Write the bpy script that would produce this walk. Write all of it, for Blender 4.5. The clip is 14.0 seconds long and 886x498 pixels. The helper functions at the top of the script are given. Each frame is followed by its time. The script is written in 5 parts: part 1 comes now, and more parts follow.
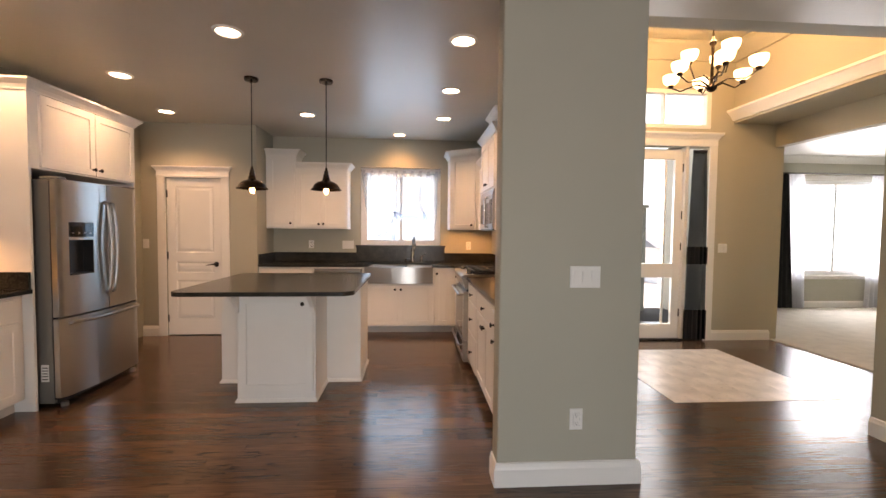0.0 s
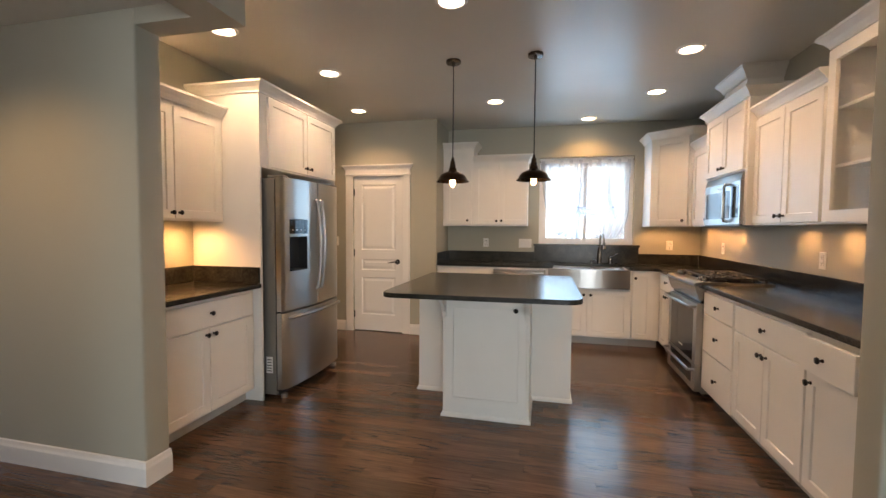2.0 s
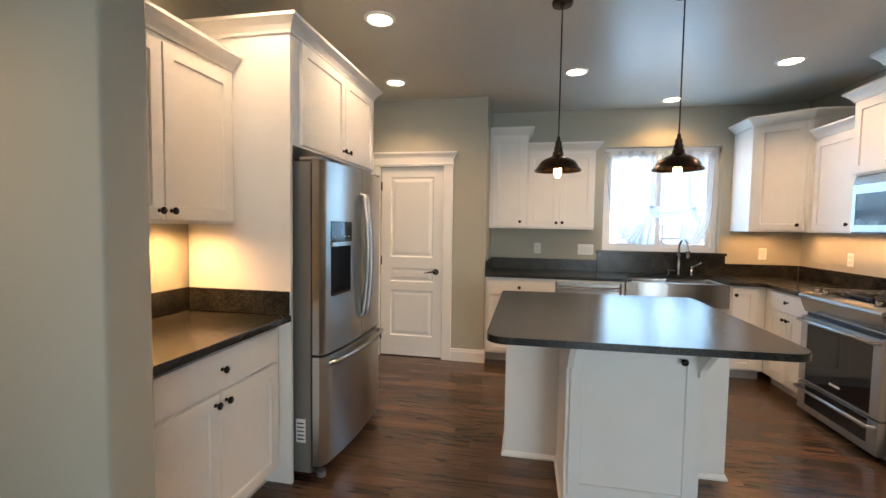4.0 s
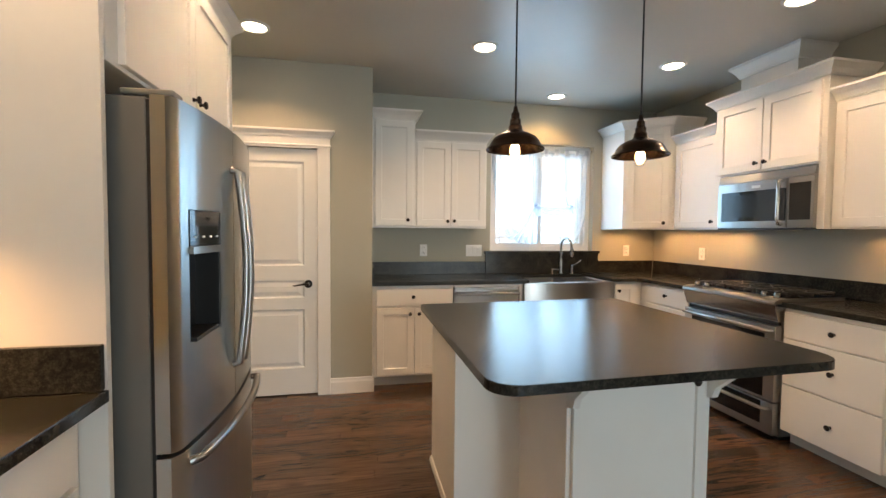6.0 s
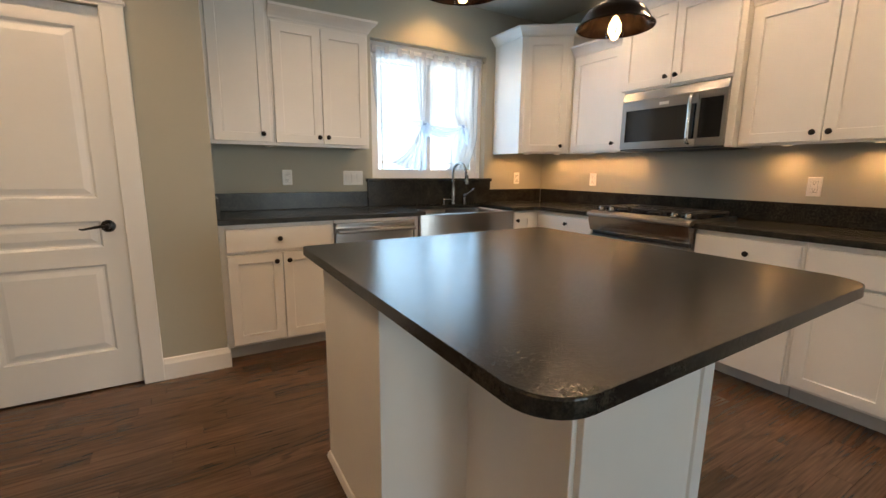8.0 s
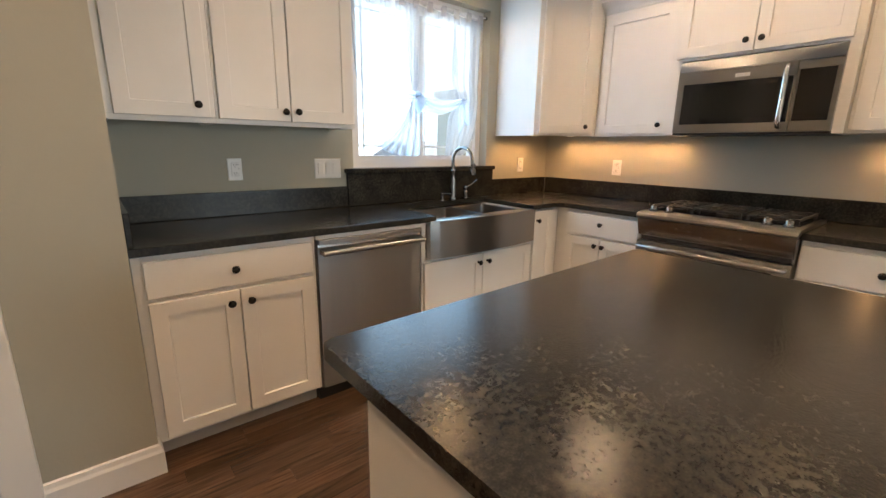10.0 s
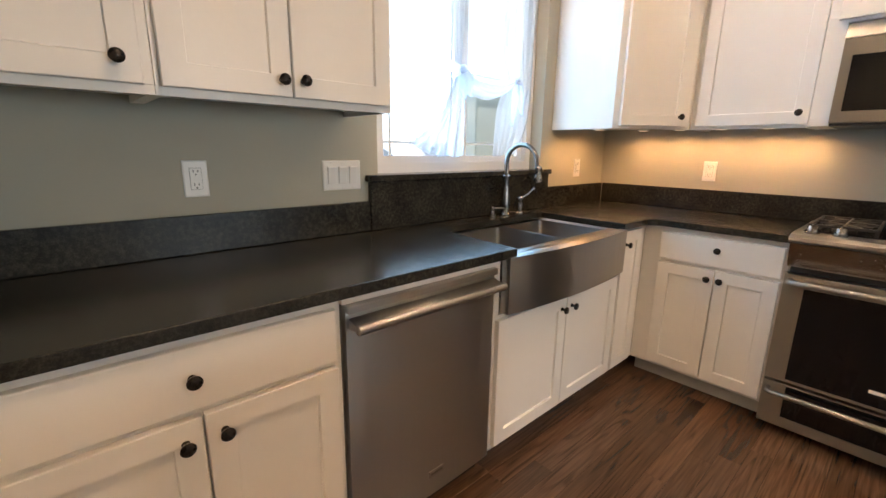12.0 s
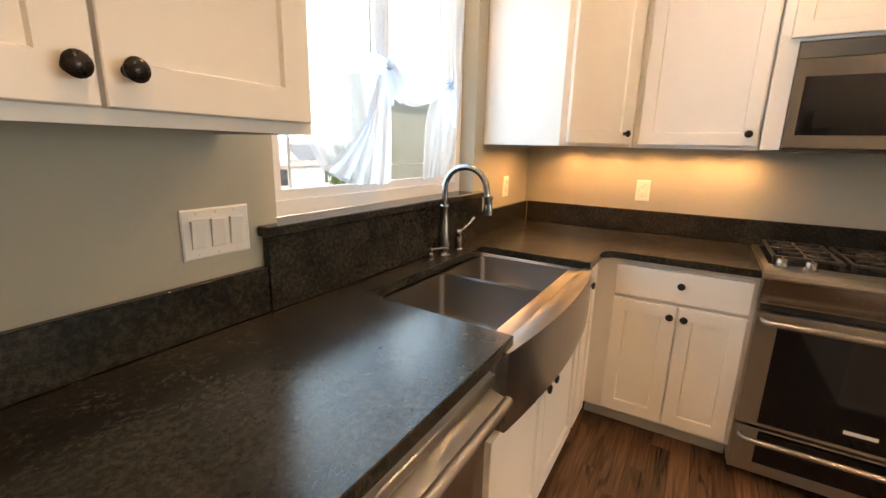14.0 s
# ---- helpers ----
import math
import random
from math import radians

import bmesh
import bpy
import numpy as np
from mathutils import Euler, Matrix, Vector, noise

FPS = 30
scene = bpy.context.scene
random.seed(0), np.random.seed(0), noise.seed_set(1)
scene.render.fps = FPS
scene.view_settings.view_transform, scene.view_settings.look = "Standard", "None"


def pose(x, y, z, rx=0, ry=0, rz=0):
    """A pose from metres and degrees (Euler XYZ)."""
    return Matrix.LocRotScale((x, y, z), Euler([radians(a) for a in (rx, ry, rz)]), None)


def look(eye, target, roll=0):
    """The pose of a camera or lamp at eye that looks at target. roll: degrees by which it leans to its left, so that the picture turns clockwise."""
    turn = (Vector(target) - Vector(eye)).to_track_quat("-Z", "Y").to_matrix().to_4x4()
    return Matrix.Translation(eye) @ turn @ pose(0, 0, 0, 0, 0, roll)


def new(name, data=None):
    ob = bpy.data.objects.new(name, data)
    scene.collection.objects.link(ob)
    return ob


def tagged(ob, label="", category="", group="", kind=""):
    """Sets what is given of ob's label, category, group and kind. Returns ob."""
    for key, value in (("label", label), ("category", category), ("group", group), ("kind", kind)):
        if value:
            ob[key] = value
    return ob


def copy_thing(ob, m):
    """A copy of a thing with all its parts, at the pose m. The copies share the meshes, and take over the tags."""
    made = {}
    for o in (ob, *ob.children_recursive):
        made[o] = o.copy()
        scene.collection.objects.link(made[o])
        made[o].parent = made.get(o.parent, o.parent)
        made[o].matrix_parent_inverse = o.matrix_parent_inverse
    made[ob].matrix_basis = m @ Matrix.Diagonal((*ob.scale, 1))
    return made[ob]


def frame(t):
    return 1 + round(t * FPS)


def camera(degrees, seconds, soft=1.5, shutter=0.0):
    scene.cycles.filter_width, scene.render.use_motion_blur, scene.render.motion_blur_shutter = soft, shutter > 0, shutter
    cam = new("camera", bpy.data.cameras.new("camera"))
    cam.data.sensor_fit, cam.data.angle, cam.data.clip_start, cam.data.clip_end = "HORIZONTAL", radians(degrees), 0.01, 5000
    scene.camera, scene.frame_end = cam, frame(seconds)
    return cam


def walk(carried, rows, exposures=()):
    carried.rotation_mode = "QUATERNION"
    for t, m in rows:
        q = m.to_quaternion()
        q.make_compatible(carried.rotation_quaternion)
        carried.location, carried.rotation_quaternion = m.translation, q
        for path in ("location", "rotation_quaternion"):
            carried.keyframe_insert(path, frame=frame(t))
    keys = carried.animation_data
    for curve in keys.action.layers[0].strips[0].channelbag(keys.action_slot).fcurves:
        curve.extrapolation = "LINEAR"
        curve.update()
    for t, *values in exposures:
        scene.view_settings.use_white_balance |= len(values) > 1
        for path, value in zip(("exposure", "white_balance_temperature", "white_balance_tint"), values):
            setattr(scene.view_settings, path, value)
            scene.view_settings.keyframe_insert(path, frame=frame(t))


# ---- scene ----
EXPOSURES = [(0.0, 1.93, 8200, 27), (1.5, 1.93, 7800, 20), (3.0, 1.99, 6750, 13), (5.5, 2.16, 6600, 10), (6.2, 2.02, 7000, 10), (7.5, 1.76, 7050, 11), (10.0, 1.90, 6750, 11), (12.0, 2.12, 6700, 12), (13.2, 2.16, 7400, 14), (14.0, 2.2, 8300, 16)]
cam = camera(92.1, 14.0)
PATH = [
    (0, (-0.292, 0.781, 1.377), (-0.154, 2.774, 1.289), 0.6),
    (0.5, (-0.46, 0.841, 1.367), (-0.558, 2.836, 1.274), 0.5),
    (1, (-0.61, 0.935, 1.365), (-0.901, 2.912, 1.267), 0.3),
    (1.5, (-0.771, 1.095, 1.36), (-1.203, 3.046, 1.259), 0.4),
    (2, (-0.97, 1.261, 1.348), (-1.436, 3.204, 1.25), 0.4),
    (2.5, (-1.228, 1.426, 1.355), (-1.688, 3.37, 1.253), 0.4),
    (3, (-1.43, 1.629, 1.34), (-1.889, 3.573, 1.238), 0.4),
    (3.2, (-1.523, 1.718, 1.357), (-1.967, 3.665, 1.253), 0.6),
    (5.3, (-2.275, 2.59, 1.405), (-2.329, 4.587, 1.303), 0.4),
    (5.5, (-2.316, 2.656, 1.399), (-2.254, 4.653, 1.299), 0.5),
    (6, (-2.417, 2.797, 1.349), (-2.018, 4.755, 1.266), 0.5),
    (6.5, (-2.449, 2.964, 1.31), (-1.79, 4.85, 1.204), 0.5),
    (7, (-2.448, 3.151, 1.283), (-1.59, 4.949, 1.111), 0.7),
    (7.5, (-2.466, 3.351, 1.238), (-1.489, 5.074, 0.961), 0.9),
    (7.7, (-2.442, 3.429, 1.216), (-1.461, 5.142, 0.896), 0.7),
    (9.8, (-2.359, 4.459, 1.278), (-1.148, 5.981, 0.812), 0.8),
    (10, (-2.344, 4.547, 1.289), (-1.115, 6.055, 0.825), 0.9),
    (10.5, (-2.296, 4.787, 1.281), (-1.027, 6.262, 0.821), 0.8),
    (11, (-2.222, 5.013, 1.268), (-0.951, 6.487, 0.807), 0.6),
    (11.5, (-2.16, 5.242, 1.255), (-0.884, 6.712, 0.799), 0.6),
    (12, (-2.092, 5.467, 1.26), (-0.785, 6.911, 0.805), 0.8),
    (12.5, (-1.984, 5.669, 1.275), (-0.63, 7.066, 0.812), 0.9),
    (13, (-1.896, 5.826, 1.294), (-0.468, 7.147, 0.831), 0.9),
    (13.5, (-1.854, 5.958, 1.321), (-0.323, 7.161, 0.862), 1.2),
    (14, (-1.812, 6.057, 1.358), (-0.139, 7.051, 0.899), 1.4),
]
walk(cam, [(t, look(eye, target, roll)) for t, eye, target, roll in PATH], EXPOSURES)


# ---- world, sun and lamps ----
world = bpy.data.worlds.new("world")
scene.world = world
world.use_nodes = True
wn = world.node_tree.nodes
sky = wn.new("ShaderNodeTexSky")
sky.sky_type, sky.sun_disc = "NISHITA", False
sky.sun_elevation, sky.sun_rotation = radians(52), radians(100)
wn["Background"].inputs["Strength"].default_value = 0.15
world.node_tree.links.new(sky.outputs[0], wn["Background"].inputs["Color"])

WARM = (1.0, 0.65, 0.38)
DAY = (0.88, 0.94, 1.0)


def lamp(name, kind, m, power, color, **extra):
    data = bpy.data.lights.new(name, kind)
    data.energy, data.color = power, color
    if kind == "AREA":
        data.shape, data.size, data.size_y = "RECTANGLE", extra["w"], extra["h"]
    if kind == "SPOT":
        data.spot_size, data.spot_blend, data.shadow_soft_size = radians(extra["cone"]), extra["blend"], extra["r"]
    if kind == "POINT":
        data.shadow_soft_size = extra["r"]
    if kind == "SUN":
        data.angle = radians(0.5)
    ob = new(name, data)
    ob.matrix_world = m
    return ob


lamp("sun", "SUN", look((0, 0, 30), (-14, 3.0, 10)), 3.5, (1.0, 0.95, 0.88))

CEIL = 2.68
CTOP = 0.915
RECESSED = [(-3.12, 3.79), (-2.81, 4.685), (-3.07, 5.84), (-1.51, 5.805), (-0.497, 6.73), (0.047, 5.81), (0.045, 4.807), (-1.53, 3.765), (0.04, 3.755)]
for rx, ry in RECESSED:
    over_sink = ry > 6.5
    lamp("recessed_lamp", "SPOT", pose(rx, ry, CEIL - 0.012), 10 if over_sink else 13, (1.0, 0.56, 0.20) if over_sink else WARM, cone=135, blend=0.6, r=0.07)

# daylight in the openings
lamp("daylight_back_wall", "AREA", look((1.1, -4.25, 1.35), (0.5, 4, 1.2)), 54, (0.70, 0.87, 1.0), w=2.6, h=1.9)
lamp("daylight_kitchen", "AREA", look((-0.48, 7.045, 1.71), (-0.48, 4, 1.66)), 3.2, (0.30, 0.63, 1.0), w=1.06, h=1.05)
backdrop_glow = (0.62, 0.84, 1.0)
lamp("daylight_living_room", "AREA", look((7.5, 8.36, 1.5), (7.5, 3, 1.2)), 44, (0.72, 0.88, 1.0), w=1.9, h=1.7)
lamp("daylight_entry", "AREA", look((2.68, 6.16, 1.45), (2.68, 2, 0.6)), 8.0, (0.72, 0.88, 1.0), w=0.8, h=2.0)
lamp("nook_recessed_lamp", "SPOT", pose(-3.60, 2.30, 2.405), 15, (1.0, 0.62, 0.28), cone=140, blend=0.9, r=0.07)

# ---- materials ----


def node_mat(name):
    m = bpy.data.materials.new(name)
    m.use_nodes = True
    nt = m.node_tree
    return m, nt, nt.nodes, nt.links, nt.nodes["Principled BSDF"]


def ramp_node(nodes, stops):
    r = nodes.new("ShaderNodeValToRGB")
    e = r.color_ramp.elements
    while len(e) < len(stops):
        e.new(0.5)
    for el, (p, c) in zip(e, stops):
        el.position, el.color = p, (*c, 1) if len(c) == 3 else c
    return r


def painted(name, rgb, rough=0.5, var=0.05, big=1.5, fine=120.0, bump=0.05, metal=0.0, stretch=(1, 1, 1), coat=0.0, rvar=0.08):
    """A plain surface: colour drifting at two scales, fine relief and uneven gloss."""
    m, nt, nodes, links, bsdf = node_mat(name)
    tc = nodes.new("ShaderNodeTexCoord")
    mp = nodes.new("ShaderNodeMapping")
    mp.inputs["Scale"].default_value = stretch
    links.new(tc.outputs["Object"], mp.inputs["Vector"])
    n1, n2 = nodes.new("ShaderNodeTexNoise"), nodes.new("ShaderNodeTexNoise")
    n1.inputs["Scale"].default_value, n2.inputs["Scale"].default_value = big, fine
    n1.inputs["Detail"].default_value, n2.inputs["Detail"].default_value = 4, 3
    links.new(mp.outputs[0], n1.inputs["Vector"])
    links.new(mp.outputs[0], n2.inputs["Vector"])
    lo, hi = [c * (1 - var) for c in rgb], [min(1, c * (1 + var)) for c in rgb]
    r = ramp_node(nodes, [(0.3, lo), (0.7, hi)])
    links.new(n1.outputs["Fac"], r.inputs["Fac"])
    links.new(r.outputs["Color"], bsdf.inputs["Base Color"])
    mr = nodes.new("ShaderNodeMapRange")
    mr.inputs["To Min"].default_value, mr.inputs["To Max"].default_value = max(0.02, rough - rvar), rough + rvar
    links.new(n2.outputs["Fac"], mr.inputs["Value"])
    links.new(mr.outputs[0], bsdf.inputs["Roughness"])
    b = nodes.new("ShaderNodeBump")
    b.inputs["Strength"].default_value, b.inputs["Distance"].default_value = bump, 0.004
    links.new(n2.outputs["Fac"], b.inputs["Height"])
    links.new(b.outputs[0], bsdf.inputs["Normal"])
    bsdf.inputs["Metallic"].default_value = metal
    bsdf.inputs["Coat Weight"].default_value = coat
    return m


def glowing(name, rgb, strength, base=(0.9, 0.9, 0.9)):
    m, nt, nodes, links, bsdf = node_mat(name)
    bsdf.inputs["Base Color"].default_value = (*base, 1)
    bsdf.inputs["Emission Color"].default_value = (*rgb, 1)
    bsdf.inputs["Emission Strength"].default_value = strength
    return m


def clear_glass(name, tint=(1, 1, 1), gloss=0.12, rough=0.02):
    m, nt, nodes, links, bsdf = node_mat(name)
    nodes.remove(bsdf)
    t, g, mix = nodes.new("ShaderNodeBsdfTransparent"), nodes.new("ShaderNodeBsdfGlossy"), nodes.new("ShaderNodeMixShader")
    lw = nodes.new("ShaderNodeLayerWeight")
    lw.inputs["Blend"].default_value = 0.25
    pw = nodes.new("ShaderNodeMath")
    pw.operation, pw.inputs[1].default_value = "POWER", 3.0
    links.new(lw.outputs["Facing"], pw.inputs[0])
    fr = nodes.new("ShaderNodeMapRange")
    fr.inputs["To Min"].default_value, fr.inputs["To Max"].default_value = 0.05, 0.6
    links.new(pw.outputs[0], fr.inputs["Value"])
    t.inputs["Color"].default_value = (*tint, 1)
    g.inputs["Roughness"].default_value = rough
    links.new(fr.outputs[0], mix.inputs[0])
    links.new(t.outputs[0], mix.inputs[1])
    links.new(g.outputs[0], mix.inputs[2])
    links.new(mix.outputs[0], nodes["Material Output"].inputs["Surface"])
    return m


def sheer_cloth(name, rgb, clear):
    m, nt, nodes, links, bsdf = node_mat(name)
    nodes.remove(bsdf)
    t, d, tr = nodes.new("ShaderNodeBsdfTransparent"), nodes.new("ShaderNodeBsdfDiffuse"), nodes.new("ShaderNodeBsdfTranslucent")
    a, b = nodes.new("ShaderNodeMixShader"), nodes.new("ShaderNodeMixShader")
    d.inputs["Color"].default_value = tr.inputs["Color"].default_value = (*rgb, 1)
    a.inputs[0].default_value = 0.6
    links.new(d.outputs[0], a.inputs[1])
    links.new(tr.outputs[0], a.inputs[2])
    wv = nodes.new("ShaderNodeTexNoise")
    wv.inputs["Scale"].default_value = 14
    mr = nodes.new("ShaderNodeMapRange")
    mr.inputs["To Min"].default_value, mr.inputs["To Max"].default_value = clear - 0.05, clear + 0.05
    links.new(wv.outputs["Fac"], mr.inputs["Value"])
    links.new(mr.outputs[0], b.inputs[0])
    links.new(a.outputs[0], b.inputs[1])
    links.new(t.outputs[0], b.inputs[2])
    links.new(b.outputs[0], nodes["Material Output"].inputs["Surface"])
    return m


def wood_floor(name, per_island):
    """Dark-stained oak: cathedral grain along the board, tone by board."""
    m, nt, nodes, links, bsdf = node_mat(name)
    if per_island:
        rnd = nodes.new("ShaderNodeNewGeometry").outputs["Random Per Island"]
    else:
        rnd = nodes.new("ShaderNodeObjectInfo").outputs["Random"]
    tc = nodes.new("ShaderNodeTexCoord")
    geo = nodes.new("ShaderNodeNewGeometry")
    off = nodes.new("ShaderNodeVectorMath")
    off.operation = "MULTIPLY_ADD"
    cb = nodes.new("ShaderNodeCombineXYZ")
    for i in range(3):
        links.new(rnd, cb.inputs[i])
    off.inputs[1].default_value = (37.0, 53.0, 11.0)
    links.new(cb.outputs[0], off.inputs[0])
    links.new(geo.outputs["Position"], off.inputs[2])
    mp = nodes.new("ShaderNodeMapping")
    mp.inputs["Scale"].default_value = (0.75, 8.0, 1.0)
    links.new(off.outputs[0], mp.inputs["Vector"])
    n = nodes.new("ShaderNodeTexNoise")
    n.inputs["Scale"].default_value, n.inputs["Detail"].default_value = 1.3, 1.5
    n.inputs["Distortion"].default_value = 0.25
    links.new(mp.outputs[0], n.inputs["Vector"])
    mul = nodes.new("ShaderNodeMath")
    mul.operation, mul.inputs[1].default_value = "MULTIPLY", 58.0
    links.new(n.outputs["Fac"], mul.inputs[0])
    sn = nodes.new("ShaderNodeMath")
    sn.operation = "SINE"
    links.new(mul.outputs[0], sn.inputs[0])
    mp2 = nodes.new("ShaderNodeMapping")
    mp2.inputs["Scale"].default_value = (5.0, 120.0, 1.0)
    links.new(off.outputs[0], mp2.inputs["Vector"])
    pore = nodes.new("ShaderNodeTexNoise")
    pore.inputs["Scale"].default_value, pore.inputs["Detail"].default_value = 1.0, 2
    links.new(mp2.outputs[0], pore.inputs["Vector"])
    line = nodes.new("ShaderNodeMapRange")
    line.interpolation_type = "SMOOTHSTEP"
    line.inputs["From Min"].default_value, line.inputs["From Max"].default_value = 0.15, 1.0
    line.inputs["To Min"].default_value, line.inputs["To Max"].default_value = 0.0, 1.0
    links.new(sn.outputs[0], line.inputs["Value"])
    zone = nodes.new("ShaderNodeTexNoise")
    zone.inputs["Scale"].default_value, zone.inputs["Detail"].default_value = 2.6, 2
    links.new(off.outputs[0], zone.inputs["Vector"])
    zr = nodes.new("ShaderNodeMapRange")
    zr.inputs["From Min"].default_value, zr.inputs["From Max"].default_value = 0.36, 0.64
    links.new(zone.outputs["Fac"], zr.inputs["Value"])
    zm = nodes.new("ShaderNodeMath")
    zm.operation = "MULTIPLY"
    links.new(line.outputs[0], zm.inputs[0])
    links.new(zr.outputs[0], zm.inputs[1])
    add = nodes.new("ShaderNodeMath")
    add.operation = "MULTIPLY_ADD"
    add.inputs[1].default_value = -0.34
    links.new(zm.outputs[0], add.inputs[0])
    links.new(pore.outputs["Fac"], add.inputs[2])
    r = ramp_node(nodes, [(0.08, (0.036, 0.0205, 0.0125)), (0.34, (0.076, 0.043, 0.025)), (0.50, (0.097, 0.055, 0.0318)), (0.74, (0.128, 0.074, 0.043))])
    links.new(add.outputs[0], r.inputs["Fac"])
    hsv = nodes.new("ShaderNodeHueSaturation")
    mr = nodes.new("ShaderNodeMapRange")
    mr.inputs["To Min"].default_value, mr.inputs["To Max"].default_value = 0.68, 1.30
    links.new(rnd, mr.inputs["Value"])
    links.new(mr.outputs[0], hsv.inputs["Value"])
    links.new(r.outputs["Color"], hsv.inputs["Color"])
    links.new(hsv.outputs[0], bsdf.inputs["Base Color"])
    rr = nodes.new("ShaderNodeMapRange")
    rr.inputs["To Min"].default_value, rr.inputs["To Max"].default_value = 0.25, 0.13
    links.new(add.outputs[0], rr.inputs["Value"])
    links.new(rr.outputs[0], bsdf.inputs["Roughness"])
    b = nodes.new("ShaderNodeBump")
    b.inputs["Strength"].default_value, b.inputs["Distance"].default_value = 0.14, 0.003
    links.new(add.outputs[0], b.inputs["Height"])
    links.new(b.outputs[0], bsdf.inputs["Normal"])
    return m


def leathered_granite(name):
    """Near-black granite, brushed to a waxy, dimpled finish with olive-grey mottling."""
    m, nt, nodes, links, bsdf = node_mat(name)
    tc = nodes.new("ShaderNodeNewGeometry")

    def noise(scale, detail, rough, twist=0.0):
        nd = nodes.new("ShaderNodeTexNoise")
        nd.inputs["Scale"].default_value, nd.inputs["Detail"].default_value = scale, detail
        nd.inputs["Roughness"].default_value, nd.inputs["Distortion"].default_value = rough, twist
        links.new(tc.outputs["Position"], nd.inputs["Vector"])
        return nd

    flake, grit, cloud = noise(80, 3.5, 0.55), noise(260, 3, 0.5), noise(9, 3, 0.5)
    r = ramp_node(nodes, [(0.36, (0.0160, 0.0157, 0.0142)), (0.46, (0.0195, 0.0190, 0.0168)), (0.56, (0.0275, 0.0267, 0.0226)), (0.70, (0.0365, 0.0353, 0.0294))])
    links.new(flake.outputs["Fac"], r.inputs["Fac"])
    r2 = ramp_node(nodes, [(0.30, (0.65, 0.65, 0.65)), (0.70, (1.35, 1.35, 1.35))])
    links.new(grit.outputs["Fac"], r2.inputs["Fac"])
    r3 = ramp_node(nodes, [(0.34, (0.72, 0.72, 0.74)), (0.66, (1.28, 1.26, 1.20))])
    links.new(cloud.outputs["Fac"], r3.inputs["Fac"])
    last = r.outputs["Color"]
    for other in (r2, r3):
        mx = nodes.new("ShaderNodeMix")
        mx.data_type, mx.blend_type = "RGBA", "MULTIPLY"
        mx.inputs["Factor"].default_value = 1
        links.new(last, mx.inputs["A"])
        links.new(other.outputs["Color"], mx.inputs["B"])
        last = mx.outputs["Result"]
    links.new(last, bsdf.inputs["Base Color"])
    rr = nodes.new("ShaderNodeMapRange")
    rr.inputs["From Min"].default_value, rr.inputs["From Max"].default_value = 0.35, 0.65
    rr.inputs["To Min"].default_value, rr.inputs["To Max"].default_value = 0.16, 0.23
    links.new(flake.outputs["Fac"], rr.inputs["Value"])
    links.new(rr.outputs[0], bsdf.inputs["Roughness"])
    bsdf.inputs["IOR"].default_value = 1.36
    dimple = noise(175, 2, 0.55)
    b = nodes.new("ShaderNodeBump")
    b.inputs["Strength"].default_value, b.inputs["Distance"].default_value = 0.24, 0.0016
    links.new(dimple.outputs["Fac"], b.inputs["Height"])
    links.new(b.outputs[0], bsdf.inputs["Normal"])
    return m


WALL = painted("sage_wall_paint", (0.405, 0.393, 0.322), 0.62, 0.03, 1.2, 90, 0.10)
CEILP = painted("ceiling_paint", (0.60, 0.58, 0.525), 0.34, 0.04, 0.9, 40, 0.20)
FOYERW = painted("foyer_wall_paint", (0.46, 0.43, 0.34), 0.62, 0.03, 1.2, 90, 0.10)
TRIM = painted("white_trim_paint", (0.80, 0.785, 0.75), 0.38, 0.02, 2, 60, 0.03)
CAB = painted("white_cabinet_paint", (0.79, 0.77, 0.73), 0.36, 0.025, 3, 80, 0.03)
# toe kicks: the cabinet white scaled down to about two thirds
TOE = painted("darker_toe_kick", (0.50, 0.49, 0.46), 0.5, 0.05)
GRANITE = leathered_granite("leathered_granite")
STEEL = painted("brushed_steel", (0.43, 0.425, 0.41), 0.28, 0.03, 1.5, 220, 0.0, 1.0, (1, 1, 0.02), rvar=0.03)
STEELH = painted("brushed_steel_level", (0.35, 0.342, 0.33), 0.27, 0.03, 1.5, 220, 0.0, 1.0, (0.02, 0.02, 1), rvar=0.03)


def brush(m, amount, turn):
    """Horizontal brushing: reflections smear up and down."""
    nodes, links = m.node_tree.nodes, m.node_tree.links
    bsdf = nodes["Principled BSDF"]
    tan = nodes.new("ShaderNodeTangent")
    tan.direction_type, tan.axis = "RADIAL", "Z"
    links.new(tan.outputs[0], bsdf.inputs["Tangent"])
    for l in list(bsdf.inputs["Normal"].links) + list(bsdf.inputs["Roughness"].links):
        links.remove(l)
    bsdf.inputs["Roughness"].default_value = 0.28
    bsdf.inputs["Anisotropic"].default_value = amount
    bsdf.inputs["Anisotropic Rotation"].default_value = turn
    tc, mp, n, b = nodes.new("ShaderNodeNewGeometry"), nodes.new("ShaderNodeMapping"), nodes.new("ShaderNodeTexNoise"), nodes.new("ShaderNodeBump")
    mp.inputs["Scale"].default_value = (9.0, 9.0, 0.25)
    n.inputs["Scale"].default_value, n.inputs["Detail"].default_value = 1.0, 3
    b.inputs["Strength"].default_value, b.inputs["Distance"].default_value = 0.14, 0.02
    links.new(tc.outputs["Position"], mp.inputs["Vector"])
    links.new(mp.outputs[0], n.inputs["Vector"])
    links.new(n.outputs["Fac"], b.inputs["Height"])
    links.new(b.outputs[0], bsdf.inputs["Normal"])


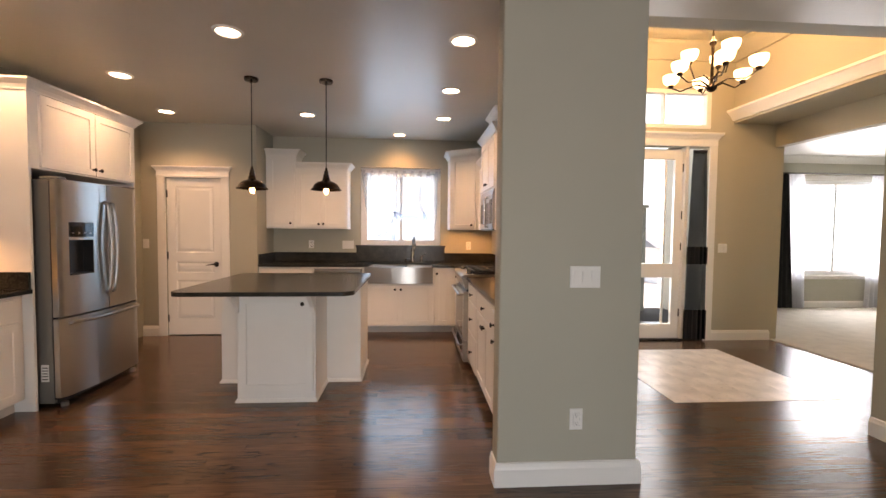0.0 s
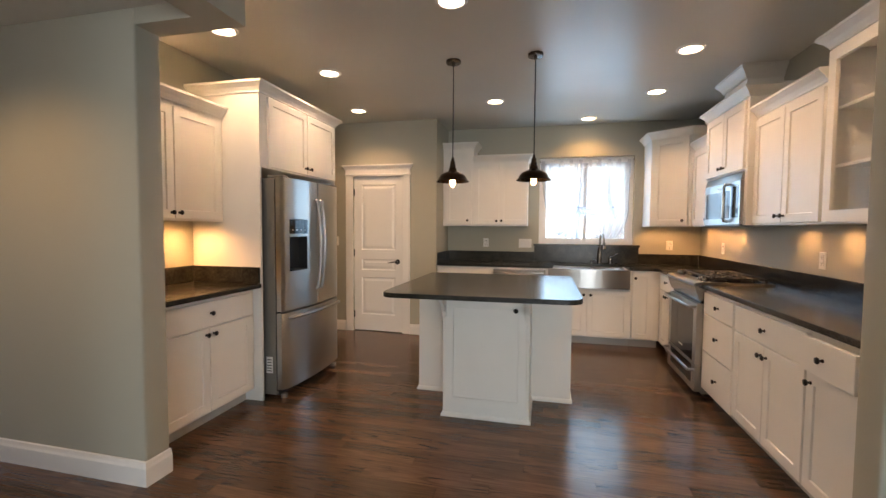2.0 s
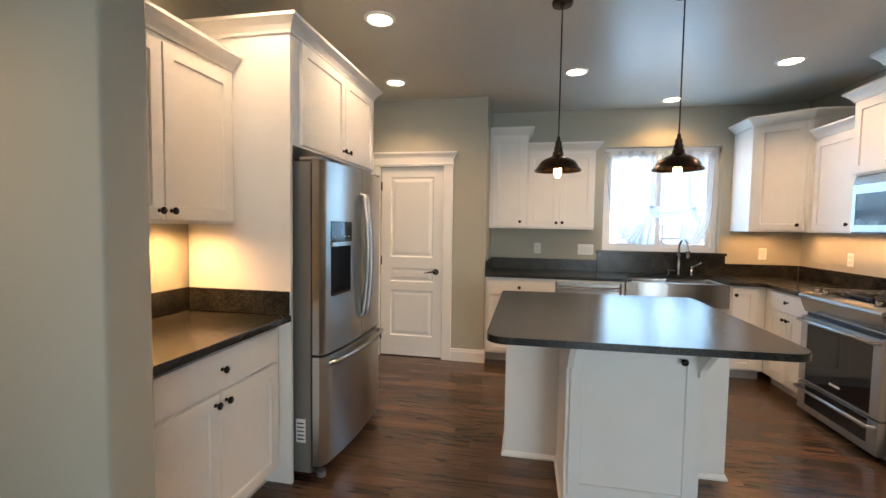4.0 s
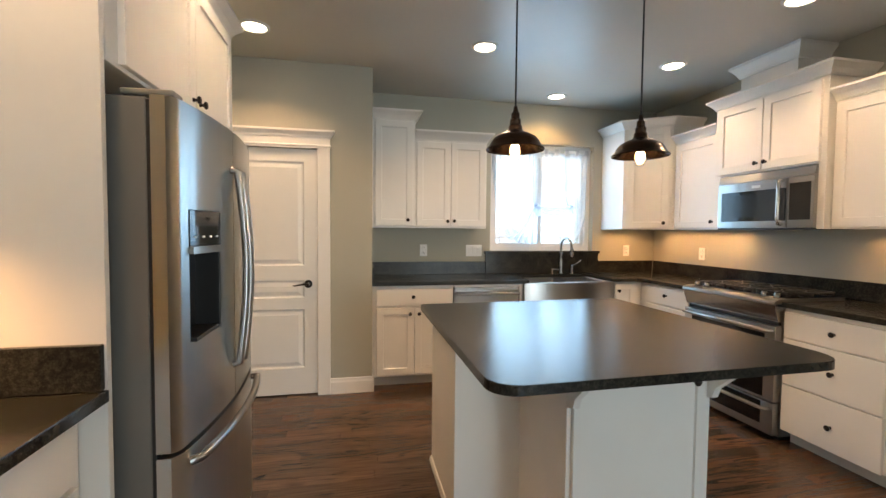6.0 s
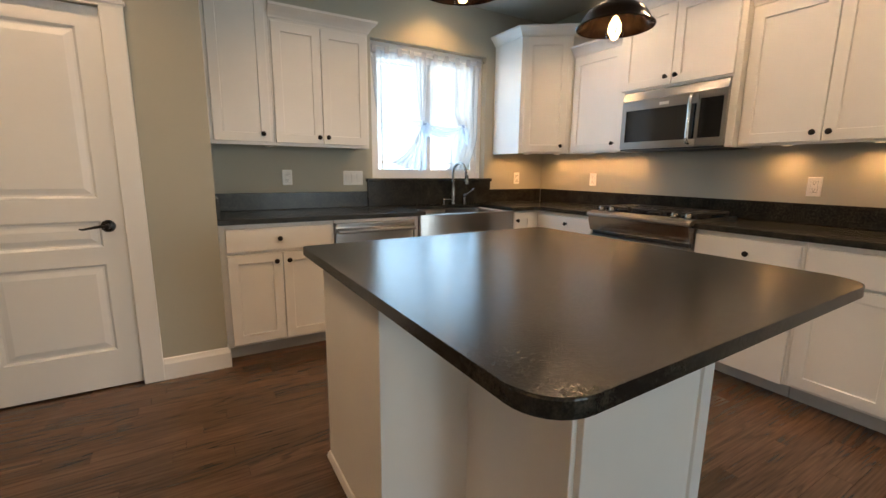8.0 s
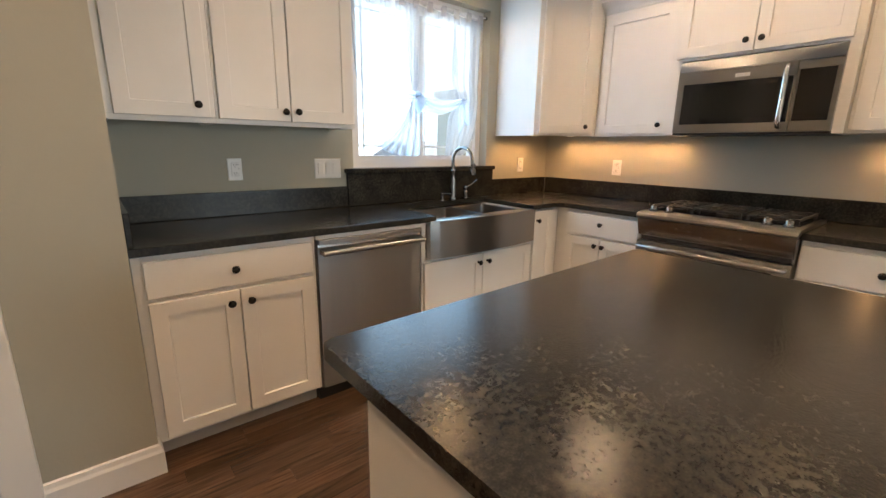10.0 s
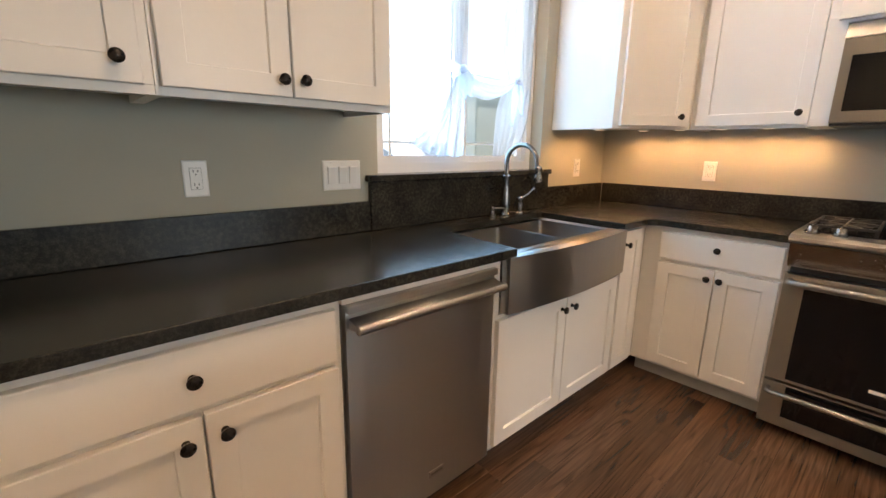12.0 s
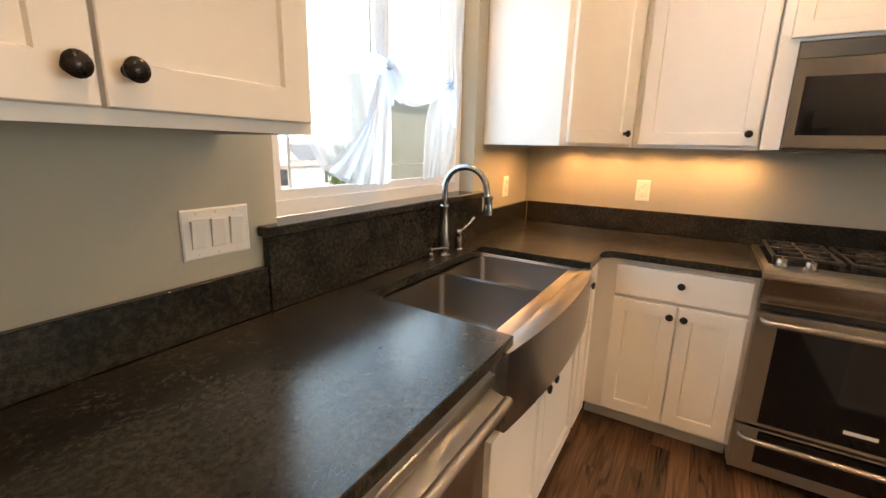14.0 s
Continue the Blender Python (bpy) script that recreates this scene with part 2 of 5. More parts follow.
brush(STEEL, 0.93, 0.25)
brush(STEELH, 0.8, 0.25)
NICKEL = painted("brushed_nickel", (0.31, 0.29, 0.27), 0.24, 0.04, 8, 100, 0.01, 1.0)
CHROME = painted("polished_chrome", (0.75, 0.74, 0.72), 0.10, 0.02, 8, 100, 0.005, 1.0, rvar=0.03)
FRSIDE = painted("grey_fridge_side", (0.19, 0.185, 0.17), 0.42, 0.06, 2, 160, 0.05, 0.3)
BLACKG = painted("black_glass", (0.006, 0.006, 0.007), 0.06, 0.1, 2, 60, 0.0, rvar=0.02)
BLACKP = painted("black_plastic", (0.012, 0.012, 0.012), 0.4, 0.1, 6, 150, 0.03)
IRON = painted("cast_iron", (0.010, 0.010, 0.010), 0.55, 0.15, 12, 220, 0.2)
BRONZE = painted("oil_rubbed_bronze", (0.020, 0.016, 0.013), 0.28, 0.25, 30, 120, 0.05, 0.6)
PENDM = painted("dark_bronze_shade", (0.035, 0.022, 0.014), 0.22, 0.25, 12, 90, 0.03, 0.85)
MESHW = painted("dark_grey_mesh", (0.009, 0.009, 0.008), 0.13, 0.1, 6, 400, 0.02)
PLATE = painted("white_plate_plastic", (0.78, 0.77, 0.74), 0.33, 0.02, 6, 60, 0.01)
SLOT = painted("dark_slot", (0.03, 0.03, 0.03), 0.5)
VINYL = painted("white_vinyl", (0.82, 0.83, 0.84), 0.34, 0.02, 3, 60, 0.01)
GLASS = clear_glass("window_glass")
# white cloth; the blue of the sky behind it is mixed into these colours
SHEER = sheer_cloth("skylit_blue_sheer", (0.64, 0.71, 0.80), 0.46)
SHEER2 = sheer_cloth("gathered_skylit_sheer", (0.72, 0.73, 0.77), 0.16)
SHEER3 = sheer_cloth("hanging_skylit_sheer", (0.66, 0.72, 0.80), 0.27)
DARKSHEER = sheer_cloth("black_sheer", (0.012, 0.012, 0.013), 0.09)
DRAPE = painted("black_drape", (0.010, 0.010, 0.011), 0.85, 0.2, 9, 200, 0.1)
FLOORA = wood_floor("dark_oak_board", False)
FLOORB = wood_floor("dark_oak_boards", True)
SUBFLOOR = painted("dark_subfloor", (0.012, 0.007, 0.005), 0.8)
CARPET = painted("beige_carpet", (0.50, 0.45, 0.38), 0.95, 0.08, 6, 260, 0.6)
STONE = painted("travertine_tile", (0.60, 0.55, 0.50), 0.30, 0.25, 4.5, 30, 0.05)
GROUT = painted("tile_grout", (0.24, 0.21, 0.17), 0.8, 0.1)
LENS = glowing("warm_lamp_lens", (1.0, 0.80, 0.58), 5.0)
PUCK = glowing("warm_puck_lens", (1.0, 0.66, 0.34), 0.35)
FILAMENT = glowing("bulb_filament", (1.0, 0.50, 0.16), 3.2)
SHADEG = glowing("lit_shade_glass", (1.0, 0.72, 0.36), 1.5)
PAVED = painted("pale_concrete", (0.46, 0.44, 0.41), 0.85, 0.15, 0.5, 30, 0.3)
SIDING = painted("white_siding", (0.72, 0.72, 0.70), 0.6, 0.04)
GREYSIDING = painted("grey_green_siding", (0.30, 0.33, 0.30), 0.6, 0.05)
SHINGLE = painted("grey_shingle", (0.16, 0.18, 0.20), 0.85, 0.2, 4, 30, 0.4)
SKYCARD = glowing("bright_sky", backdrop_glow, 0.85, (0.0, 0.0, 0.0))
LEAF = painted("shrub_leaf", (0.08, 0.14, 0.03), 0.6, 0.35, 8, 40, 0.2)
BARK = painted("bark", (0.10, 0.07, 0.05), 0.9, 0.3, 8, 40, 0.5)
DARKW = painted("dark_window", (0.02, 0.025, 0.03), 0.1, 0.1)
PAPER = painted("white_label", (0.75, 0.75, 0.73), 0.6, 0.02)
CABIN = painted("cabinet_interior", (0.62, 0.60, 0.55), 0.5, 0.04)

# ---- mesh helpers ----


def B():
    return bmesh.new()


def box(bm, x0, x1, y0, y1, z0, z1, bev=0.0, seg=1):
    x0, x1, y0, y1, z0, z1 = min(x0, x1), max(x0, x1), min(y0, y1), max(y0, y1), min(z0, z1), max(z0, z1)
    v = [bm.verts.new((x, y, z)) for z in (z0, z1) for y in (y0, y1) for x in (x0, x1)]
    fs = [bm.faces.new([v[i] for i in q]) for q in ((0, 2, 3, 1), (4, 5, 7, 6), (0, 1, 5, 4), (2, 6, 7, 3), (0, 4, 6, 2), (1, 3, 7, 5))]
    if bev > 0:
        es = list({e for f in fs for e in f.edges})
        bmesh.ops.bevel(bm, geom=es, offset=bev, segments=seg, profile=0.5, affect="EDGES")
    return bm


def bx(*a, **k):
    return box(B(), *a, **k)


def rings(bm, x0, x1, z0, z1, steps, back=True):
    """A front that faces -y, as rectangles inset step by step: (inset, y)."""
    prev = None
    for ins, y in steps:
        ring = [bm.verts.new(p) for p in ((x0 + ins, y, z0 + ins), (x1 - ins, y, z0 + ins), (x1 - ins, y, z1 - ins), (x0 + ins, y, z1 - ins))]
        if prev:
            for i in range(4):
                bm.faces.new((prev[i], prev[(i + 1) % 4], ring[(i + 1) % 4], ring[i]))
        elif back:
            bm.faces.new(ring[::-1])
        prev = ring
    bm.faces.new(prev)
    return bm


def shaker(x0, x1, z0, z1, yf, th=0.02, rail=0.057):
    return rings(B(), x0, x1, z0, z1, [(0, yf + th), (0, yf + 0.002), (0.002, yf), (rail, yf), (rail + 0.003, yf + 0.009)])


def slab(x0, x1, z0, z1, yf, th=0.02, e=0.003):
    return rings(B(), x0, x1, z0, z1, [(0, yf + th), (0, yf + e), (e * 0.4, yf + e * 0.3), (e, yf)])


def frame_bm(x0, x1, z0, z1, a0, a1, c0, c1, y0, y1):
    """A flat frame in the xz plane: outer rectangle, inner rectangle, front y0 and back y1."""
    bm = B()
    v = [[bm.verts.new((x, y, z)) for x, z in q] for y in (y0, y1) for q in (((x0, z0), (x1, z0), (x1, z1), (x0, z1)), ((a0, c0), (a1, c0), (a1, c1), (a0, c1)))]
    fo, fi, bo, bi = v
    for i in range(4):
        j = (i + 1) % 4
        for q in ((fo[i], fo[j], fi[j], fi[i]), (bo[i], bi[i], bi[j], bo[j]), (fo[i], bo[i], bo[j], fo[j]), (fi[i], fi[j], bi[j], bi[i])):
            bm.faces.new(q)
    return bm


def lathe(bm, prof, seg=20, m=None):
    """A turned shape about z from (radius, height) pairs."""
    m = m or Matrix()
    prev = None
    for r, z in prof:
        if r < 1e-6:
            ring = [bm.verts.new(m @ Vector((0, 0, z)))]
        else:
            ring = [bm.verts.new(m @ Vector((r * math.cos(2 * math.pi * i / seg), r * math.sin(2 * math.pi * i / seg), z))) for i in range(seg)]
        if prev:
            n = max(len(prev), len(ring))
            for i in range(n):
                q = [prev[i % len(prev)], prev[(i + 1) % len(prev)], ring[(i + 1) % len(ring)], ring[i % len(ring)]]
                q = [a for k, a in enumerate(q) if a not in q[:k]]
                if len(q) > 2:
                    bm.faces.new(q)
        prev = ring
    return bm


def tube(bm, pts, r, seg=10):
    """A round bar through points; r may be one radius or one for each point."""
    pts = [Vector(p) for p in pts]
    rs = r if isinstance(r, (list, tuple)) else [r] * len(pts)
    side = None
    prev = None
    for i, p in enumerate(pts):
        d = (pts[min(i + 1, len(pts) - 1)] - pts[max(i - 1, 0)]).normalized()
        if side is None:
            side = d.orthogonal().normalized()
        side = (side - d * side.dot(d)).normalized()
        up = d.cross(side)
        ring = [bm.verts.new(p + rs[i] * (math.cos(a) * side + math.sin(a) * up)) for a in (2 * math.pi * k / seg for k in range(seg))]
        if prev:
            for k in range(seg):
                bm.faces.new((prev[k], prev[(k + 1) % seg], ring[(k + 1) % seg], ring[k]))
        else:
            bm.faces.new(ring[::-1])
        prev = ring
    bm.faces.new(prev)
    return bm


def sweep(bm, pts, prof, closed=False):
    """A moulding along a plan line; prof gives (outwards to the right of the line, height)."""
    pts = [Vector(p) for p in pts]
    n, rows = len(pts), []
    for i, p in enumerate(pts):
        a = (p - pts[i - 1]).normalized() if i or closed else None
        b = (pts[(i + 1) % n] - p).normalized() if i < n - 1 or closed else None
        na = Vector((a.y, -a.x)) if a else None
        nb = Vector((b.y, -b.x)) if b else None
        if na and nb:
            o = (na + nb) / max(0.2, 1 + na.dot(nb))
        else:
            o = na or nb
        rows.append([bm.verts.new((p.x + o.x * u, p.y + o.y * u, z)) for u, z in prof])
    k = len(prof)
    for i in range(n if closed else n - 1):
        a, b = rows[i], rows[(i + 1) % n]
        for j in range(k):
            bm.faces.new((a[j], a[(j + 1) % k], b[(j + 1) % k], b[j]))
    if not closed:
        bm.faces.new(rows[0])
        bm.faces.new(rows[-1][::-1])
    return bm


def prism(bm, pts, z0, z1, bev=0.0):
    lo, hi = [bm.verts.new((x, y, z0)) for x, y in pts], [bm.verts.new((x, y, z1)) for x, y in pts]
    bm.faces.new(lo[::-1])
    top = bm.faces.new(hi)
    n = len(pts)
    for i in range(n):
        bm.faces.new((lo[i], lo[(i + 1) % n], hi[(i + 1) % n], hi[i]))
    if bev:
        bmesh.ops.bevel(bm, geom=list(top.edges), offset=bev, segments=2, profile=0.5, affect="EDGES")
    return bm


def rounded(x0, x1, y0, y1, radii, seg=6):
    """A rectangle's outline with a radius at each corner: (x0,y0) (x1,y0) (x1,y1) (x0,y1)."""
    out = []
    for (cx, cy, sx, sy, a0), r in zip(((x0, y0, 1, 1, 180), (x1, y0, -1, 1, 270), (x1, y1, -1, -1, 0), (x0, y1, 1, -1, 90)), radii):
        for k in range(seg + 1):
            a = radians(a0 + 90 * k / seg)
            out.append((cx + sx * r + r * math.cos(a), cy + sy * r + r * math.sin(a)))
    return out


def mesh_of(name, bm, material, smooth=None):
    bmesh.ops.recalc_face_normals(bm, faces=bm.faces[:])
    me = bpy.data.meshes.new(name)
    bm.to_mesh(me)
    bm.free()
    for mt in material if isinstance(material, (list, tuple)) else [material]:
        me.materials.append(mt)
    if smooth:
        for p in me.polygons:
            p.use_smooth = True
        me.set_sharp_from_angle(angle=radians(smooth))
    return me


def part(name, bm, material, parent=None, label="", smooth=None, at=None):
    ob = new(name, mesh_of(name, bm, material, smooth))
    if parent:
        ob.parent = parent
    if at:
        ob.location = at
    if label:
        tagged(ob, label)
    return ob


def thing(name, m, label, category, group=""):
    ob = new(name)
    ob.empty_display_size = 0.1
    ob.matrix_world = m
    return tagged(ob, label, category, group)


def setting(name, bm, material, label="", smooth=None):
    return tagged(part(name, bm, material, None, smooth=smooth), label or name.replace("_", " "), "", "", "structure")

# ---- structure ----
LW, RW, BW, DW, SX = -3.69, 0.86, 7.03, 6.385, -2.285   # left, right, back and pantry walls, pantry corner
FY, FX, HX = 5.97, 4.30, 2.86                           # entry wall, living room opening, near stub of the hall opening

b = bx(-6.4, 9.6, -4.4, 7.2, -0.16, -0.024)
box(b, 0.98, 9.6, 7.2, 8.4, -0.16, -0.024)
floor = setting("floor", b, SUBFLOOR, "dark-stained oak strip floor")

# walls
b = B()
box(b, LW - 0.12, -1.06, BW, BW + 0.16, -0.02, CEIL + 0.02)
box(b, 0.10, 0.98, BW, BW + 0.16, -0.02, CEIL + 0.02)
box(b, -1.06, 0.10, BW, BW + 0.16, -0.02, 1.122)
box(b, -1.06, 0.10, BW, BW + 0.16, 2.27, CEIL + 0.02)
setting("wall_north", b, WALL, "sage-grey painted kitchen wall round the sink window")
setting("wall_east", bx(RW, 0.945, 3.13, BW, -0.02, CEIL + 0.02), WALL, "sage-grey painted wall behind the range")
b = B()
prism(b, rounded(0.163, 0.940, 3.0, 3.13, (0.012, 0.012, 0.004, 0.004), 4), -0.02, CEIL + 0.02)
setting("wall_column", b, WALL, "sage-grey wall end with rounded corners between kitchen and foyer", 40)
setting("wall_west", bx(LW - 0.12, LW, 3.145, BW, -0.02, CEIL + 0.02), WALL, "sage-grey wall behind fridge and cabinets")
b = B()
prism(b, rounded(-6.3, -2.96, 3.0, 3.145, (0.004, 0.012, 0.012, 0.004), 4), -0.02, CEIL + 0.02)
setting("wall_nook_end", b, WALL, "sage-grey wall end with rounded corner beside the cabinets", 40)
DL, DR, DH = -3.395, -2.722, 2.0
b = B()
box(b, LW, DL, DW, DW + 0.12, -0.02, CEIL + 0.02)
box(b, DR, SX, DW, DW + 0.12, -0.02, CEIL + 0.02)
box(b, DL, DR, DW, DW + 0.12, DH, CEIL + 0.02)
setting("wall_pantry", b, WALL, "sage-grey pantry wall with a door opening")
setting("wall_pantry_side", bx(SX - 0.12, SX, DW + 0.12, BW, -0.02, CEIL + 0.02), WALL, "sage-grey return of the pantry wall")

# beams over the nook opening
b = B()
box(b, -2.62, -2.44, -4.2, 3.145, 2.34, CEIL + 0.02)
box(b, -2.96, -2.62, 3.0, 3.145, 2.34, CEIL + 0.02)
setting("beam_nook", b, WALL, "painted dropped beam along the nook")
setting("ceiling_nook", bx(-6.3, -2.62, -4.2, 3.0, 2.42, 2.70), CEILP, "lower painted ceiling of the nook")
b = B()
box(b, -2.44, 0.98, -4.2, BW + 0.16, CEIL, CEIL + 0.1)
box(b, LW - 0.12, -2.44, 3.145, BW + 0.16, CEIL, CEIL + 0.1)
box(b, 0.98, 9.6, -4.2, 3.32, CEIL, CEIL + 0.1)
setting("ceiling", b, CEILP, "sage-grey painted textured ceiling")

# family room behind, with its windows
# never in view: added to block back daylight from part of the nook wall
setting("wall_nook_partition", bx(-2.62, -2.44, -4.2, 1.4, -0.02, 2.34), WALL, "unseen sage-grey partition under the nook beam, shading the nook wall")
b = B()
for z0, z1 in ((-0.02, 0.3), (2.3, 2.72)):
    box(b, -6.4, -6.24, -4.3, 3.145, z0, z1)
box(b, -6.4, -6.24, -4.3, -2.1, 0.3, 2.3)
box(b, -6.4, -6.24, 1.5, 3.145, 0.3, 2.3)
box(b, -6.4, -6.24, -0.4, -0.2, 0.3, 2.3)
setting("wall_family_west", b, WALL)
b = B()
for z0, z1 in ((-0.02, 0.3), (2.3, 2.72)):
    box(b, -6.4, 9.6, -4.35, -4.2, z0, z1)
box(b, -6.4, -3.1, -4.35, -4.2, 0.3, 2.3)
box(b, -1.0, -0.8, -4.35, -4.2, 0.3, 2.3)
box(b, 1.3, 9.6, -4.35, -4.2, 0.3, 2.3)
setting("wall_south", b, WALL)
setting("wall_far_east", bx(9.6, 9.75, -4.35, 8.4, -0.02, 4.3), WALL)

# hall opening and foyer
b = bx(HX, 9.6, 3.32, 3.46, -0.02, 4.3)
box(b, 0.98, HX, 3.32, 3.46, CEIL, 4.3)
setting("wall_foyer_south", b, FOYERW, "wall over the hall opening")
setting("wall_foyer_west", bx(0.82, 0.945, 3.46, FY, CEIL + 0.02, 4.3), FOYERW)
setting("wall_foyer_low", bx(0.945, 0.949, 3.13, FY, -0.02, CEIL), FOYERW)
b = bx(0.945, 2.20, FY, FY + 0.14, -0.02, 4.3)
box(b, 3.42, 4.42, FY, FY + 0.14, -0.02, 4.3)
box(b, 2.20, 3.42, FY, FY + 0.14, 3.16, 4.3)
box(b, 2.20, 3.42, FY, FY + 0.14, 2.46, 2.68)
setting("wall_entry", b, FOYERW, "warm beige entry wall with door and transom")
b = bx(FX, FX + 0.12, 3.46, FY, 2.48, 4.3)
setting("wall_living_header", b, FOYERW, "header over the living room opening")
b = bx(3.73, FX, 3.46, FY, 2.76, 3.70)
setting("soffit_foyer", b, FOYERW, "dropped foyer soffit")
setting("ceiling_foyer", bx(0.86, FX + 0.1, 3.32, FY + 0.1, 3.70, 3.8), FOYERW)
CROWN = [(0, 0), (0.02, 0.0), (0.03, 0.02), (0.05, 0.05), (0.085, 0.09), (0.10, 0.10), (0.10, 0.125), (0, 0.125)]
b = B()
sweep(b, [(3.73, 3.46), (3.73, FY)], [(-u, z + 2.79) for u, z in CROWN])
setting("trim_foyer_crown", b, TRIM, "white crown moulding of the foyer soffit")
b = B()
sweep(b, [(0.98, 3.46), (0.98, FY), (3.73, FY), (3.73, 3.46)], [(u * 1.6, 3.70 - 0.19 + z * 1.5) for u, z in CROWN])
setting("trim_foyer_cove", b, FOYERW, "cove moulding under the foyer ceiling")
# living room
b = bx(4.42, 6.55, 8.2, 8.34, -0.02, 2.9)
box(b, 8.5, 9.6, 8.2, 8.34, -0.02, 2.9)
box(b, 6.55, 8.5, 8.2, 8.34, -0.02, 0.62)
box(b, 6.55, 8.5, 8.2, 8.34, 2.36, 2.9)
box(b, 4.30, 4.42, FY + 0.14, 8.34, -0.02, 2.9)
setting("wall_living", b, WALL, "pale living room walls")
setting("ceiling_living", bx(4.30, 9.6, 3.46, 8.34, 2.80, 2.9), TRIM, "white living room ceiling")
b = B()
sweep(b, [(4.42, FY + 0.14), (4.42, 8.2), (9.6, 8.2)], [(u, 2.675 + z) for u, z in CROWN])
setting("trim_living_crown", b, TRIM, "white living room crown moulding")
setting("carpet_living", bx(FX + 0.02, 9.6, 3.46, 8.2, -0.02, 0.012), CARPET, "beige living room carpet")

# baseboards
BASE = [(0, 0), (0.016, 0), (0.016, 0.095), (0.011, 0.108), (0.008, 0.125), (0, 0.13)]
for nm, line in (
    ("baseboard_nook", [(-6.2, 3.0), (-2.96, 3.0), (-2.96, 3.145)]),
    ("baseboard_column", [(0.163, 3.13), (0.163, 3.0), (0.945, 3.0), (0.945, FY)]),
    ("baseboard_pantry", [(-2.65, DW), (SX, DW), (SX, 6.44)]),
    ("baseboard_pantry_side", [(LW, DW), (-3.50, DW)]),
    ("baseboard_entry", [(3.52, FY), (FX, FY), (FX, FY + 0.14), (4.42, FY + 0.14), (4.42, 8.2), (9.6, 8.2)]),
    ("baseboard_hall", [(HX, 3.46), (HX, 3.32), (9.6, 3.32)]),
):
    b = B()
    sweep(b, line, BASE)
    setting(nm, b, TRIM, "white painted baseboard")

# pantry door casing
b = B()
box(b, DL - 0.10, DL, DW - 0.019, DW, 0, 2.02, 0.003)
setting("trim_casing_side", b, TRIM, "white door casing")
b = B()
box(b, DR, DR + 0.10, DW - 0.019, DW, 0, 2.02, 0.003)
setting("trim_casing_side_2", b, TRIM, "white door casing")
b = B()
box(b, DL - 0.10, DR + 0.10, DW - 0.0215, DW, 2.02, 2.10, 0.002)
box(b, DL - 0.11, DR + 0.11, DW - 0.030, DW, 2.012, 2.03, 0.004)
sweep(b, [(DL - 0.10, DW), (DL - 0.10, DW - 0.022), (DR + 0.10, DW - 0.022), (DR + 0.10, DW)], [(0, 2.085), (0.008, 2.085), (0.014, 2.10), (0.032, 2.122), (0.036, 2.126), (0.036, 2.142), (0, 2.142)])
box(b, DL - 0.10, DR + 0.10, DW - 0.022, DW, 2.0, 2.1415)
setting("trim_casing_head", b, TRIM, "white crowned door head")


def pantry_door():
    d = new("door_pantry")
    d.matrix_world = pose(DL, DW + 0.018, 0)
    tagged(d, "white three-panel pantry door, closed, with dark lever", "door", "", "structure")
    w = DR - DL
    panels = [(0.221, 0.707), (0.800, 0.942), (1.06, 1.895)]
    y0, y1 = 0.0, 0.035
    for x0, x1 in ((0.003, 0.105), (w - 0.105, w - 0.003)):
        part("stile", bx(x0, x1, y0, y1, 0.01, DH - 0.004), TRIM, d)
    zs = [0.01] + [z for p in panels for z in p] + [DH - 0.004]
    for i in range(0, len(zs), 2):
        part("rail", bx(0.105, w - 0.105, y0, y1, zs[i], zs[i + 1]), TRIM, d)
    for z0, z1 in panels:
        part("panel", rings(B(), 0.105, w - 0.105, z0, z1, [(0, 0.02), (0, 0.0), (0.012, 0.012), (0.022, 0.012), (0.05, 0.004)]), TRIM, d)
    for z in (0.22, 1.02, 1.80):
        b = bx(0.0, 0.012, -0.004, 0.003, z - 0.045, z + 0.045)
        lathe(b, [(0, z - 0.048), (0.006, z - 0.046), (0.006, z + 0.046), (0, z + 0.048)], 8, pose(0.001, -0.006, 0))
        part("hinge", b, BRONZE, d, "dark bronze hinge")
    m = pose(w - 0.075, 0, 0.912, 90)
    b = B()
    lathe(b, [(0, 0), (0.031, 0.0), (0.033, 0.004), (0.028, 0.012), (0.014, 0.016), (0.011, 0.05), (0, 0.052)], 20, m)
    tube(b, [(w - 0.075, -0.045, 0.912), (w - 0.10, -0.05, 0.915), (w - 0.135, -0.049, 0.910), (w - 0.175, -0.046, 0.902), (w - 0.19, -0.043, 0.905)], [0.010, 0.009, 0.007, 0.005, 0.004], 8)
    part("lever", b, BRONZE, d, "dark bronze lever handle", 40)


pantry_door()

# ---- cabinets ----
KNOB = mesh_of("knob", lathe(B(), [(0, 0), (0.009, 0), (0.0075, 0.004), (0.0055, 0.010), (0.0075, 0.016), (0.0145, 0.019), (0.0162, 0.024), (0.013, 0.029), (0, 0.031)], 16, pose(0, 0, 0, 90)), BRONZE, 50)


def knob(parent, x, y, z):
    k = new("knob", KNOB)
    k.parent, k.location = parent, (x, y, z)
    return tagged(k, "round oil-rubbed bronze knob")


def front(cab, kind, x0, x1, z0, z1, knobs, out=0.0):
    yf = -0.02 - out
    if kind == "door":
        ob = part("door", shaker(x0, x1, z0, z1, yf), CAB, cab)
    else:
        ob = part("drawer", slab(x0, x1, z0, z1, yf), CAB, cab)
        if out:
            b = bx(x0 + 0.03, x1 - 0.03, yf + 0.02, 0.3, z0 + 0.02, z1 - 0.03)
            part("drawer_box", b, CABIN, ob)
    for kx, kz in knobs:
        knob(ob, kx, yf, kz)
    return ob


